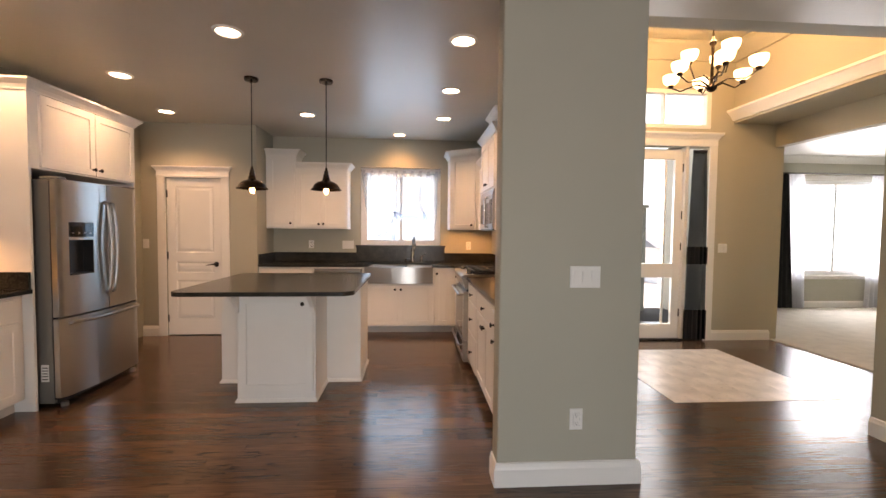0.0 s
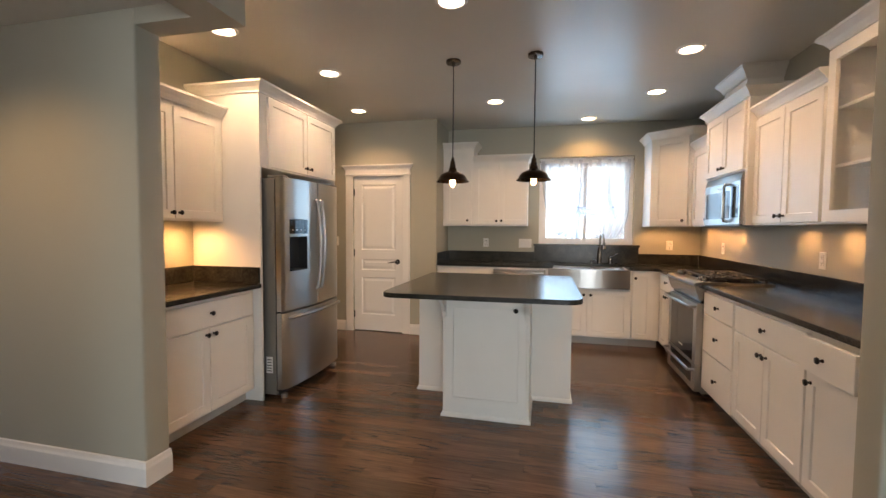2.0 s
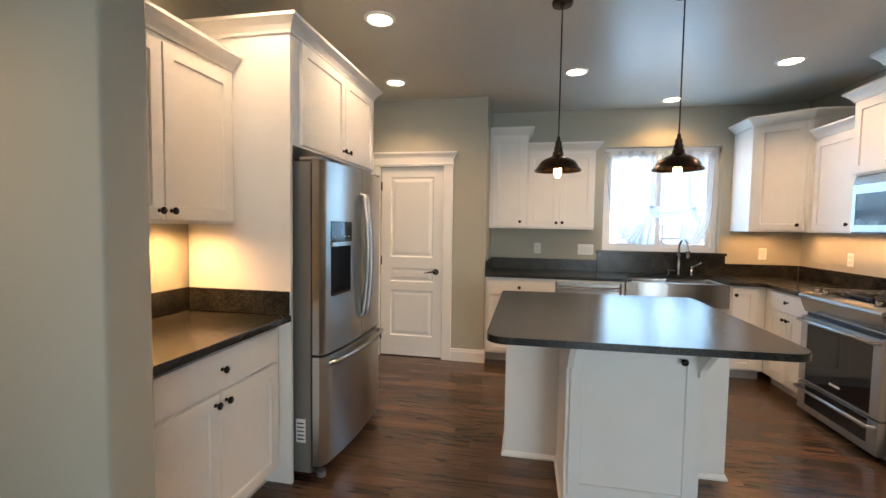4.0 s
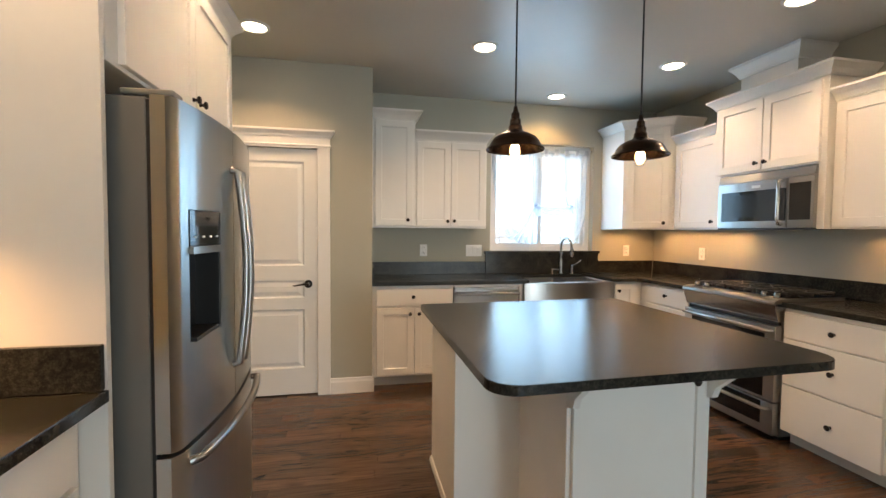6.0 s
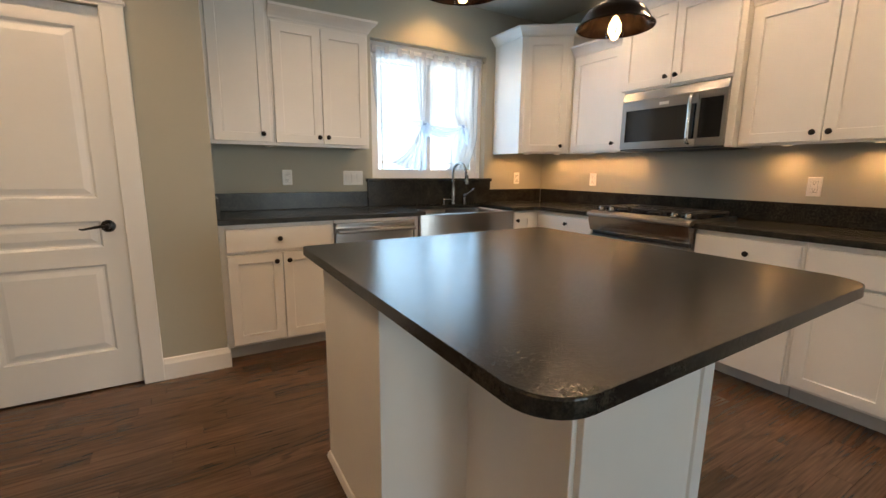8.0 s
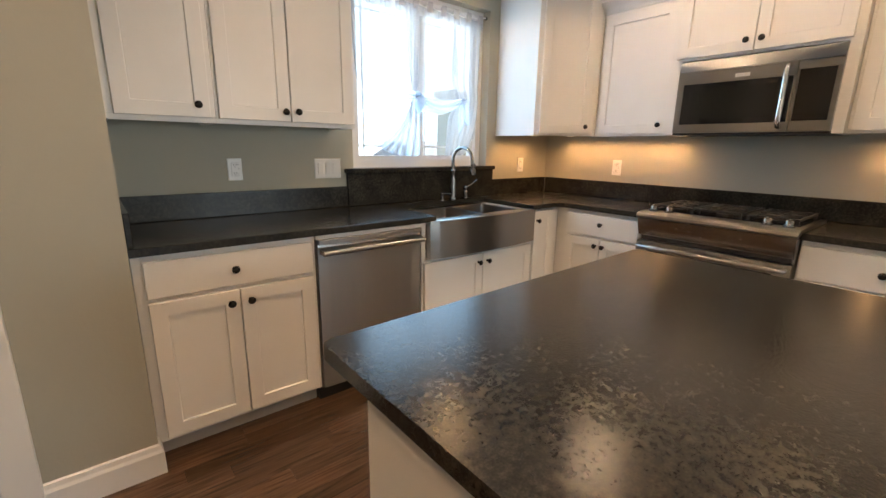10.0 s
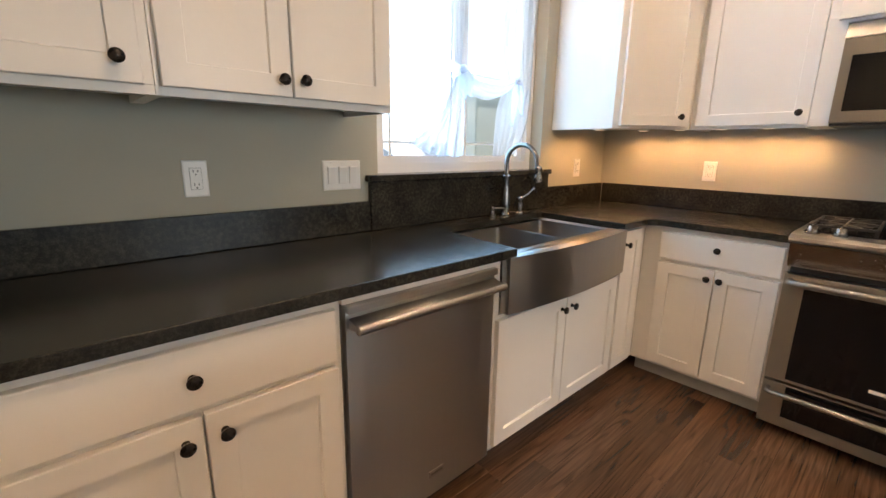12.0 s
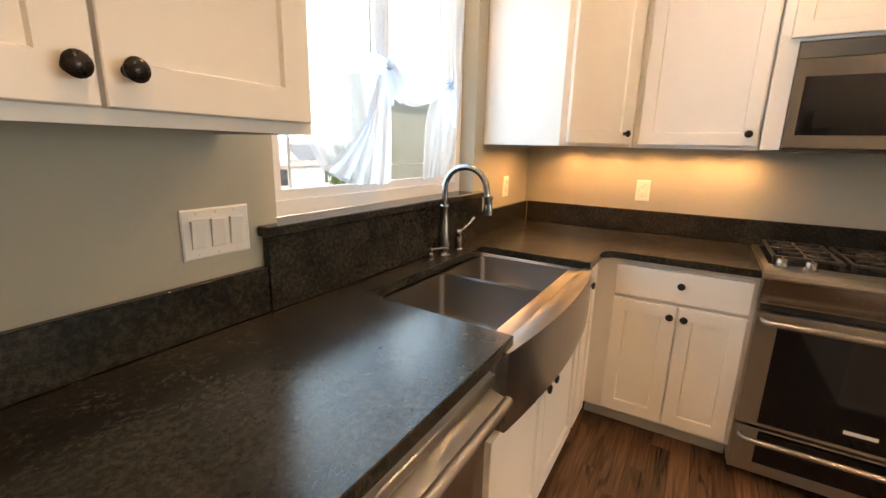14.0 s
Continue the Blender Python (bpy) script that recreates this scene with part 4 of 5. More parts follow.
    # grates and burners
    for gx in (0.03, 0.275, 0.52):
        gw = 0.225
        b = B()
        z = 0.968
        for y in (0.085, 0.275, 0.465):
            box(b, gx, gx + gw, y - 0.006, y + 0.006, z - 0.012, z, 0.002)
        for x in (gx + 0.006, gx + gw - 0.006):
            box(b, x - 0.006, x + 0.006, 0.085, 0.465, z - 0.013, z - 0.001, 0.002)
        for y in (0.18, 0.37):
            for a in (0, 45, 90, 135):
                dx, dy = 0.085 * math.cos(radians(a)), 0.085 * math.sin(radians(a))
                tube(b, [(gx + gw / 2 - dx, y - dy, z - 0.005), (gx + gw / 2 + dx, y + dy, z - 0.005)], 0.005, 6)
        for x in (gx + 0.008, gx + gw - 0.008):
            for y in (0.09, 0.46):
                box(b, x - 0.007, x + 0.007, y - 0.007, y + 0.007, 0.9345, z)
        part("grate", b, IRON, r, "black cast-iron grate")
        for y in (0.18, 0.37):
            b = B()
            lathe(b, [(0, 0.9345), (0.042, 0.9345), (0.042, 0.944), (0.030, 0.947), (0.030, 0.954), (0.022, 0.957), (0, 0.957)], 18, pose(gx + gw / 2, y, 0))
            part("burner", b, IRON, r, "black burner cap", 40)


range_cooker()


def microwave():
    w, z0, z1 = 0.752, 1.388, 1.806
    m = thing("microwave", E(0.497, 5.793), "stainless over-range microwave with black glass door", "microwave")
    part("body", bx(0.001, w - 0.001, 0.03, 0.36, z0 + 0.006, z1), STEELH, m)
    part("underside", bx(0.004, w - 0.004, 0.0, 0.35, z0 - 0.006, z0 + 0.006), BLACKP, m, "black vented underside")
    b = B()
    prof = [(0.028, z1), (0.012, z1 - 0.004), (-0.004, z1 - 0.065), (0.03, z1 - 0.065)]
    lo = [b.verts.new((0.001, y, z)) for y, z in prof]
    hi = [b.verts.new((w - 0.001, y, z)) for y, z in prof]
    b.faces.new(lo), b.faces.new(hi[::-1])
    for i in range(4):
        b.faces.new((lo[i], hi[i], hi[(i + 1) % 4], lo[(i + 1) % 4]))
    part("vent_strip", b, STEELH, m, "sloping stainless vent strip")
    dw, zt = 0.575, z1 - 0.068
    b = frame_bm(0.001, dw, z0 + 0.008, zt, 0.035, dw - 0.010, z0 + 0.056, zt - 0.066, -0.004, 0.03)
    d = part("door", b, STEELH, m, "stainless door frame")
    g = part("window", bx(0.035, dw - 0.010, -0.002, 0.03, z0 + 0.056, zt - 0.066), BLACKG, d, "black glass window")
    part("screen", bx(0.085, dw - 0.06, -0.0028, -0.002, z0 + 0.085, zt - 0.092), MESHW, g, "dark mesh screen")
    part("badge", bx(0.30, 0.37, -0.0055, -0.004, zt - 0.048, zt - 0.028), PAPER, d, "pale maker's plate")
    b = B()
    box(b, dw + 0.003, w - 0.001, -0.004, 0.03, z0 + 0.008, z0 + 0.06, 0.002)
    box(b, dw + 0.003, w - 0.001, -0.004, 0.03, zt - 0.04, zt, 0.002)
    box(b, w - 0.022, w - 0.001, -0.004, 0.03, z0 + 0.06, zt - 0.04)
    box(b, dw + 0.003, dw + 0.012, -0.004, 0.03, z0 + 0.06, zt - 0.05)
    c = part("control_panel", b, STEELH, m, "stainless control surround")
    kp = part("keypad", bx(dw + 0.012, w - 0.022, -0.003, 0.03, z0 + 0.06, zt - 0.04), BLACKG, c, "black keypad")
    for i in range(4):
        for j in range(3):
            part("key", bx(dw + 0.035 + 0.03 * j, dw + 0.05 + 0.03 * j, -0.0036, -0.003, z0 + 0.085 + 0.03 * i, z0 + 0.089 + 0.03 * i), MESHW, kp)
    b = B()
    x = dw - 0.035
    tube(b, [(x, -0.003, z0 + 0.03), (x, -0.035, z0 + 0.034), (x, -0.042, z0 + 0.06), (x, -0.042, zt - 0.045), (x, -0.035, zt - 0.02), (x, -0.003, zt - 0.016)], 0.0125, 12)
    part("handle", b, CHROME, d, "vertical steel handle", 60)


microwave()


def dishwasher():
    w = 0.605
    d = thing("dishwasher", N(-1.582, 6.422), "stainless dishwasher with bar handle under the worktop", "dishwasher")
    part("tub", bx(0.002, w - 0.002, 0.02, 0.55, 0.09, 0.868), FRSIDE, d)
    part("toe_panel", bx(0.005, w - 0.005, 0.06, 0.5, 0.0, 0.09), BLACKP, d)
    p = part("door", prism(B(), [(0.008, 0.02)] + [(0.008 + (w - 0.016) * i / 16, -0.004 - 0.008 * (1 - (i / 8 - 1) ** 2)) for i in range(17)] + [(w - 0.008, 0.02)], 0.095, 0.858, 0.002), STEEL, d, "brushed stainless door", 30)
    part("top_lip", bx(0.008, w - 0.008, -0.022, 0.0, 0.836, 0.86, 0.004, 2), STEELH, p)
    b = B()
    tube(b, [(0.012, -0.058, 0.803), (0.013, -0.058, 0.803), (w - 0.013, -0.058, 0.803), (w - 0.012, -0.058, 0.803)], [0.012, 0.0135, 0.0135, 0.012], 14)
    h = part("handle", b, STEELH, p, "straight tubular steel handle", 40)
    b = B()
    prof = [(-0.010, 0.822), (-0.052, 0.811), (-0.056, 0.805), (-0.052, 0.798), (-0.010, 0.790)]
    lo = [b.verts.new((0.014, y, z)) for y, z in prof]
    hi = [b.verts.new((w - 0.014, y, z)) for y, z in prof]
    b.faces.new(lo), b.faces.new(hi[::-1])
    for i in range(5):
        b.faces.new((lo[i], hi[i], hi[(i + 1) % 5], lo[(i + 1) % 5]))
    part("bracket", b, STEELH, h, "wedge-shaped steel mount behind the bar")
    bd = part("badge", bx(w / 2 - 0.008, w / 2 + 0.055, -0.0145, -0.012, 0.168, 0.192), STEELH, p, "small maker's badge")
    part("print_bar", bx(w / 2 - 0.002, w / 2 + 0.049, -0.0152, -0.0145, 0.176, 0.184), FRSIDE, bd)


dishwasher()
tagged(part("filler_rail", bx(-1.583, -0.963, 6.418, 6.47, 0.8605, CTOP - 0.033, 0.001), CAB), "white filler rail over the dishwasher under the worktop", "cabinet trim")


def sink():
    s = thing("farmhouse_sink", pose(-0.48, 6.40, 0.66), "stainless double-bowl apron-front sink", "sink")
    x0, x1 = -0.45, 0.445
    n = 18
    front_pts = [(x0 + (x1 - x0) * i / n, -0.008 - 0.034 * (1 - (2 * i / n - 1) ** 2)) for i in range(n + 1)]
    b = prism(B(), [(x0, 0.03)] + front_pts + [(x1, 0.03)], 0.012, 0.228, 0.004)
    part("apron", b, STEELH, s, "bowed brushed steel apron", 30)
    part("front_rim", prism(B(), [(-0.40, 0.075), (-0.40, 0.03), (0.43, 0.03), (0.43, 0.075)], 0.2, 0.226), STEELH, s)
    for a0, a1 in ((-0.395, 0.062), (0.090, 0.432)):
        b = B()
        prev = None
        for ins, z, r in ((0, 0.212, 0.02), (0.001, 0.20, 0.02), (0.006, 0.06, 0.025), (0.014, 0.035, 0.03), (0.035, 0.022, 0.03)):
            ring = [b.verts.new((x, y, z)) for x, y in rounded(a0 + ins, a1 - ins, 0.075 + ins, 0.492 - ins, (r,) * 4, 4)]
            if prev:
                for i in range(len(ring)):
                    b.faces.new((prev[i], prev[(i + 1) % len(ring)], ring[(i + 1) % len(ring)], ring[i]))
            prev = ring
        b.faces.new(prev)
        bowl = part("bowl", b, STEELH, s, "deep steel bowl", 40)
        b = B()
        lathe(b, [(0, 0.021), (0.03, 0.0225), (0.044, 0.0255), (0.045, 0.0235)], 18, pose((a0 + a1) / 2, 0.30, 0))
        part("drain", b, CHROME, bowl, "chrome drain", 40)
    part("divider", bx(0.062, 0.090, 0.075, 0.492, 0.17, 0.205, 0.006, 2), STEELH, s)
    part("rim_side", bx(-0.43, -0.395, 0.075, 0.505, 0.195, 0.2125), STEELH, s)
    part("rim_side", bx(0.432, 0.45, 0.075, 0.505, 0.195, 0.2125), STEELH, s)
    part("rim_back", bx(-0.395, 0.432, 0.492, 0.508, 0.195, 0.2125), STEELH, s)


sink()


def faucet():
    f = thing("kitchen_faucet", pose(-0.302, 6.952, CTOP), "brushed nickel gooseneck pull-down kitchen faucet", "faucet")
    b = B()
    lathe(b, [(0, 0), (0.028, 0), (0.028, 0.008), (0.023, 0.012), (0.021, 0.02), (0.026, 0.05), (0.025, 0.09), (0.019, 0.15), (0.0165, 0.20), (0.020, 0.205), (0.020, 0.213), (0.015, 0.217), (0, 0.217)], 20)
    part("stem", b, NICKEL, f, "", 40)
    b = B()
    pts = [(0, 0, 0.215), (0, 0, 0.27)]
    for i in range(13):
        a = math.pi * i / 12
        pts.append((0.012 * (1 - math.cos(a)), -0.088 * (1 - math.cos(a)), 0.285 + 0.088 * math.sin(a)))
    pts.append((0.025, -0.178, 0.262))
    tube(b, pts, 0.0125, 14)
    part("spout", b, NICKEL, f, "gooseneck spout", 60)
    b = B()
    lathe(b, [(0, 0), (0.020, 0), (0.022, 0.006), (0.017, 0.035), (0.0155, 0.06), (0.018, 0.064), (0.018, 0.075), (0.013, 0.08), (0, 0.08)], 18, pose(0.027, -0.184, 0.188))
    part("spray_head", b, NICKEL, f, "flared spray head", 40)
    h = thing("faucet_handle", pose(-0.175, 6.952, CTOP), "brushed nickel faucet lever on its own post", "faucet")
    b = B()
    lathe(b, [(0, 0), (0.022, 0), (0.022, 0.007), (0.016, 0.012), (0.018, 0.04), (0.017, 0.058), (0.012, 0.064), (0.018, 0.072), (0.018, 0.085), (0.010, 0.094), (0, 0.096)], 18)
    part("post", b, NICKEL, h, "", 40)
    b = B()
    tube(b, [(0.006, -0.003, 0.084), (0.03, -0.012, 0.096), (0.055, -0.022, 0.113), (0.075, -0.03, 0.132), (0.083, -0.033, 0.136)], [0.006, 0.005, 0.0045, 0.006, 0.009], 10)
    part("lever", b, NICKEL, h, "", 60)
    d = thing("soap_dispenser", pose(-0.398, 6.955, CTOP), "brushed nickel soap dispenser beside the faucet", "soap dispenser")
    b = B()
    lathe(b, [(0, 0), (0.020, 0), (0.020, 0.006), (0.013, 0.01), (0.014, 0.028), (0.008, 0.034), (0.012, 0.042), (0.009, 0.054), (0, 0.056)], 16)
    part("pump", b, NICKEL, d, "", 40)
    b = B()
    tube(b, [(0.004, -0.004, 0.045), (0.04, -0.03, 0.047), (0.062, -0.048, 0.044)], [0.006, 0.005, 0.0045], 8)
    part("nozzle", b, NICKEL, d, "", 60)


faucet()

# ---- kitchen window and curtain ----


def slider_window(name, m, w, h, label, grille=True):
    """Frame from (0, 0, 0) to (w, depth, h)."""
    win = new(name)
    win.matrix_world = m
    tagged(win, label, "window", "", "structure")
    t = 0.045
    b = frame_bm(0, w, 0, h, t, w - t, t, h - t, 0, 0.06)
    part("window_frame", b, VINYL, win)
    for x0, x1, y in ((t, w / 2 + 0.025, 0.008), (w / 2 - 0.025, w - t, 0.030)):
        s = 0.032
        b = frame_bm(x0, x1, t, h - t, x0 + s + 0.012, x1 - s - 0.012, t + s, h - t - s, y, y + 0.022)
        sash = part("sash", b, VINYL, win)
        g = part("pane", bx(x0 + 0.02, x1 - 0.02, y + 0.009, y + 0.013, t + 0.02, h - t - 0.02), GLASS, sash, "clear pane")
        g.visible_shadow = False
        if grille:
            for gx in (x0 + 0.09, x1 - 0.09):
                part("grille_bar", bx(gx - 0.005, gx + 0.005, y + 0.0145, y + 0.0185, t + s, h - t - s), VINYL, sash)
            for gz in (t + 0.095, h - t - 0.105):
                part("grille_bar", bx(x0 + s, x1 - s, y + 0.019, y + 0.022, gz - 0.005, gz + 0.005), VINYL, sash)
    return win


slider_window("window_kitchen", pose(-1.06, BW + 0.078, 1.15), 1.16, 1.12, "white vinyl sliding window with prairie grilles over the sink")


def sheet(fn, nu, nv):
    b = B()
    rows = [[b.verts.new(fn(i / nu, j / nv)) for i in range(nu + 1)] for j in range(nv + 1)]
    for j in range(nv):
        for i in range(nu):
            b.faces.new((rows[j][i], rows[j][i + 1], rows[j + 1][i + 1], rows[j + 1][i]))
    return b


def lerp(a, c, t):
    return a + (c - a) * t


def curtain():
    c = thing("sheer_curtain", pose(0, BW + 0.042, 0), "white sheer curtain tied up in two bows on a tension rod", "curtain")
    b = B()
    tube(b, [(-1.055, 0, 2.225), (0.095, 0, 2.225)], 0.006, 8)
    part("rod", b, VINYL, c)
    for x in (-1.057, 0.089):
        b = B()
        lathe(b, [(0, 0), (0.011, 0), (0.011, 0.008), (0, 0.008)], 12, pose(x, 0, 2.225, 0, 90))
        part("rod_end", b, BLACKP, c)
    for k in range(10):
        x = -1.015 + 0.117 * k
        part("tab", bx(x - 0.022, x + 0.022, -0.008, 0.008, 2.17, 2.233, 0.004), SHEER2, c)
    k1, k2 = (-0.56, 1.632), (-0.145, 1.628)
    top = 2.19

    def header(u, v):
        return (lerp(-1.045, 0.055, u), 0.003 + 0.008 * math.sin(u * 62), lerp(top + 0.005, top - 0.045 - 0.012 * abs(math.sin(u * 29.5)), v))

    def left(u, v):
        # free edge swings in towards the sill, the other edge is drawn to the tie and falls straight below it
        edge = -1.045 + 0.075 * v + 0.125 * v ** 4
        tie = math.exp(-((v - 0.60) / 0.16) ** 2)
        inner = lerp(-0.645, -0.53, max(0.0, v - 0.6) / 0.4) + 0.03 * tie
        x = lerp(edge, inner, u ** (1 + 0.35 * tie))
        hem = lerp(1.30, 1.228, min(1.0, u / 0.38) ** 0.7) - 0.006 * math.sin(u * 14)
        y = 0.004 + 0.010 * math.sin(u * 19 + 2 * v) * (0.4 + v) + 0.005 * math.sin(u * 47 - 4 * v) - 0.022 * tie * u
        return (x, y, lerp(top, hem, v))

    def strip(u, v):
        half = lerp(0.062, 0.016, v ** 2.2)
        return (lerp(-0.583, k1[0], v) + (u - 0.5) * 2 * half, -0.006 + 0.011 * math.sin(u * 21 + v) * (1 - 0.4 * v), lerp(top, k1[1] + 0.01, v))

    def middle(u, v):
        sag = 0.075 * math.sin(math.pi * u)
        return (lerp(lerp(-0.53, k1[0], v), lerp(-0.21, k2[0], v), u), 0.009 + 0.007 * math.sin(u * 17 + 2 * v), lerp(top, 1.645 - sag, v))

    def right(u, v):
        z = lerp(top, 1.225 + 0.012 * u, v)
        tie = math.exp(-((z - k2[1]) / 0.09) ** 2)
        inner = lerp(-0.215, -0.272, v ** 1.5) + 0.055 * tie
        outer = 0.058 - 0.02 * v - 0.125 * max(0.0, (v - 0.62) / 0.38) ** 2.2
        return (lerp(inner, outer, u), 0.005 + 0.009 * math.sin(u * 20 + 2.5 * v) + 0.004 * math.sin(u * 53) - 0.014 * tie * (1 - u), z)

    def fan(u, v):
        # folds that radiate from the first tie to the hem
        x1, z1 = lerp(-0.865, -0.70, u), lerp(1.285, 1.232, u)
        x = lerp(k1[0] - 0.01, x1, v) + 0.03 * math.sin(math.pi * v) * (1 - u)
        return (x, -0.016 + 0.014 * math.sin(u * 16 + 1.5 * v) * v ** 0.5, lerp(k1[1] - 0.01 + 0.03 * (0.5 - u), z1, v) - 0.045 * math.sin(math.pi * v) * (1 - u))

    def tail(u, v):
        x = lerp(k1[0], lerp(-0.655, -0.527, u), v ** 0.75) + (u - 0.5) * 0.03 * (1 - v)
        return (x, -0.022 + 0.008 * math.sin(u * 11 + 2 * v) * (0.3 + 0.7 * v), lerp(k1[1], 1.226 + 0.006 * math.sin(u * 9), v))

    def swag(u, v):
        arch = math.sin(math.pi * u) ** 0.8
        z = lerp(k1[1], k2[1], u) + lerp(0.012, -0.014, v) - arch * lerp(0.022, 0.088, v) - 0.018 * u * (1 - u)
        return (lerp(k1[0], k2[0], u), -0.030 - 0.024 * math.sin(math.pi * v) * (0.35 + arch) + 0.008 * math.sin(v * 19 + 3 * u), z)

    def under(u, v):
        p = swag(u, v)
        return (p[0], 0.010 - 0.004 * math.sin(v * 12), p[2] - 0.008)

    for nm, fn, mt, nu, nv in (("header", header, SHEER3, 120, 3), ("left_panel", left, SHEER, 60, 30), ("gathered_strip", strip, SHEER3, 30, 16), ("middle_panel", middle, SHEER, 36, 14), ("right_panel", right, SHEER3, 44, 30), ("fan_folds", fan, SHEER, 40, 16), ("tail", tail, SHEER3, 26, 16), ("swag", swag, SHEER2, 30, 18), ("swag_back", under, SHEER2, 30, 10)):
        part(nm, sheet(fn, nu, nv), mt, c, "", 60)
    rng = random.Random(3)

    def petal(p0, p1, width, bulge, fold):
        """A soft leaf of cloth from a tie to its tip."""
        d = Vector((p1[0] - p0[0], p1[1] - p0[1]))
        n = Vector((-d.y, d.x)).normalized()

        def fn(u, v):
            w = width * math.sin(math.pi * min(1.0, 0.12 + 0.88 * v) ** 0.8) ** 0.9 + 0.006
            q = Vector(p0) + d * v + n * (u - 0.5) * w
            return (q.x, -0.034 - bulge * math.sin(math.pi * u) * math.sin(math.pi * min(1, v + 0.15)) + fold * math.sin(u * 13 + 2 * v), q.y)
        return sheet(fn, 16, 14)

    for (kx, kz), size, leaves in ((k1, 1.0, (((-0.675, 1.645), 0.034, 0.012), ((-0.635, 1.595), 0.03, 0.010), ((-0.485, 1.515), 0.085, 0.03), ((-0.535, 1.50), 0.06, 0.022))), (k2, 0.75, (((-0.085, 1.448), 0.055, 0.02), ((-0.165, 1.385), 0.05, 0.012), ((-0.105, 1.60), 0.035, 0.015)))):
        for tip, wd, bulge in leaves:
            part("bow_loop", petal((kx, kz), tip, wd, bulge, 0.004), SHEER2, c, "", 60)
        b = B()
        lathe(b, [(0, -0.026), (0.016, -0.022), (0.024, -0.008), (0.022, 0.010), (0.012, 0.023), (0, 0.026)], 14, pose(kx, -0.036, kz, 70, 25) @ Matrix.Diagonal((size, size, size, 1)))
        for v in b.verts:
            v.co += Vector((rng.uniform(-1, 1), rng.uniform(-1, 1), rng.uniform(-1, 1))) * 0.0025
        part("knot", b, SHEER, c, "", 60)


curtain()

# ---- outlets and switches ----


def outlet(m, label="white rectangular-insert wall outlet"):
    o = thing("wall_outlet", m, label, "outlet", "outlets")
    part("plate", rings(B(), -0.036, 0.036, -0.058, 0.058, [(0, -0.0005), (0, -0.0035), (0.004, -0.006)]), PLATE, o)
    part("gap", bx(-0.0178, 0.0178, -0.0064, -0.0055, -0.0345, 0.0345), SLOT, o, "dark gap round the insert")
    r = part("receptacle", rings(B(), -0.0168, 0.0168, -0.0335, 0.0335, [(0, -0.0055), (0, -0.0080), (0.0015, -0.0088)]), PLATE, o)
    for dz in (-0.021, 0.021):
        for dx, hh in ((-0.0065, 0.0045), (0.0065, 0.0036)):
            part("slot", bx(dx - 0.0014, dx + 0.0014, -0.0095, -0.0087, dz + 0.003 - hh, dz + 0.003 + hh), SLOT, r)
        part("slot", lathe(B(), [(0, 0), (0.0026, 0), (0.0026, 0.0007), (0, 0.0007)], 10, pose(0, -0.0087, dz - 0.0075, 90)), SLOT, r)
    for dz in (-0.0035, 0.0035):
        part("button", bx(-0.0075, 0.0075, -0.0100, -0.0087, dz - 0.0025, dz + 0.0025, 0.0005), PLATE, r)
    for dz in (-0.048, 0.048):
        part("screw", lathe(B(), [(0, 0), (0.003, 0), (0.0025, 0.0015), (0, 0.0018)], 8, pose(0, -0.006, dz, 90)), PLATE, o)
    return o


def switches(m, n, label):
    w = 0.036 + 0.0235 * (n - 1)
    o = thing("light_switch", m, label, "switch", "light switches")
    part("plate", rings(B(), -w, w, -0.058, 0.058, [(0, -0.0005), (0, -0.004), (0.004, -0.006)]), PLATE, o)
    for i in range(n):
        x = (i - (n - 1) / 2) * 0.047
        r = B()
        rings(r, x - 0.0165, x + 0.0165, -0.033, 0.033, [(0, -0.005), (0, -0.0075), (0.001, -0.0085)])
        for v in r.verts:
            if v.co.z > 0 and v.co.y < -0.007:
                v.co.y -= 0.006
        part("rocker", r, PLATE, o)
        for dz in (-0.048, 0.048):
            part("screw", lathe(B(), [(0, 0), (0.003, 0), (0.0025, 0.0015), (0, 0.0018)], 8, pose(x, -0.006, dz, 90)), PLATE, o)
    return o


outlet(pose(-1.754, BW, 1.157))
switches(pose(-1.232, BW, 1.153), 3, "white triple rocker switch beside the window")
outlet(pose(0.516, BW, 1.152))
outlet(pose(RW, 6.336, 1.152, 0, 0, -90))
outlet(pose(RW, 4.667, 1.145, 0, 0, -90))
switches(pose(0.625, 3.0, 1.135), 3, "white triple rocker switch on the wall end")
outlet(pose(0.594, 3.0, 0.362), "white outlet low on the wall end")
switches(pose(3.64, FY, 1.185), 2, "white thermostat-sized double switch in the foyer")
switches(pose(-3.64, DW, 1.17), 1, "white single switch beside the pantry door")

# ---- lights ----


def recessed():
    o = thing("recessed_light", pose(*RECESSED[0], CEIL), "lit recessed ceiling light with white trim", "light", "recessed lights")
    part("trim", lathe(B(), [(0.072, -0.002), (0.078, -0.012), (0.088, -0.011), (0.097, -0.004), (0.098, 0.0), (0.072, 0.0)], 28), TRIM, o, "", 40)
    part("lens", lathe(B(), [(0, -0.007), (0.05, -0.007), (0.072, -0.004)], 28), LENS, o, "bright warm lens", 60)
    for rx, ry in RECESSED[1:]:
        copy_thing(o, pose(rx, ry, CEIL))


recessed()


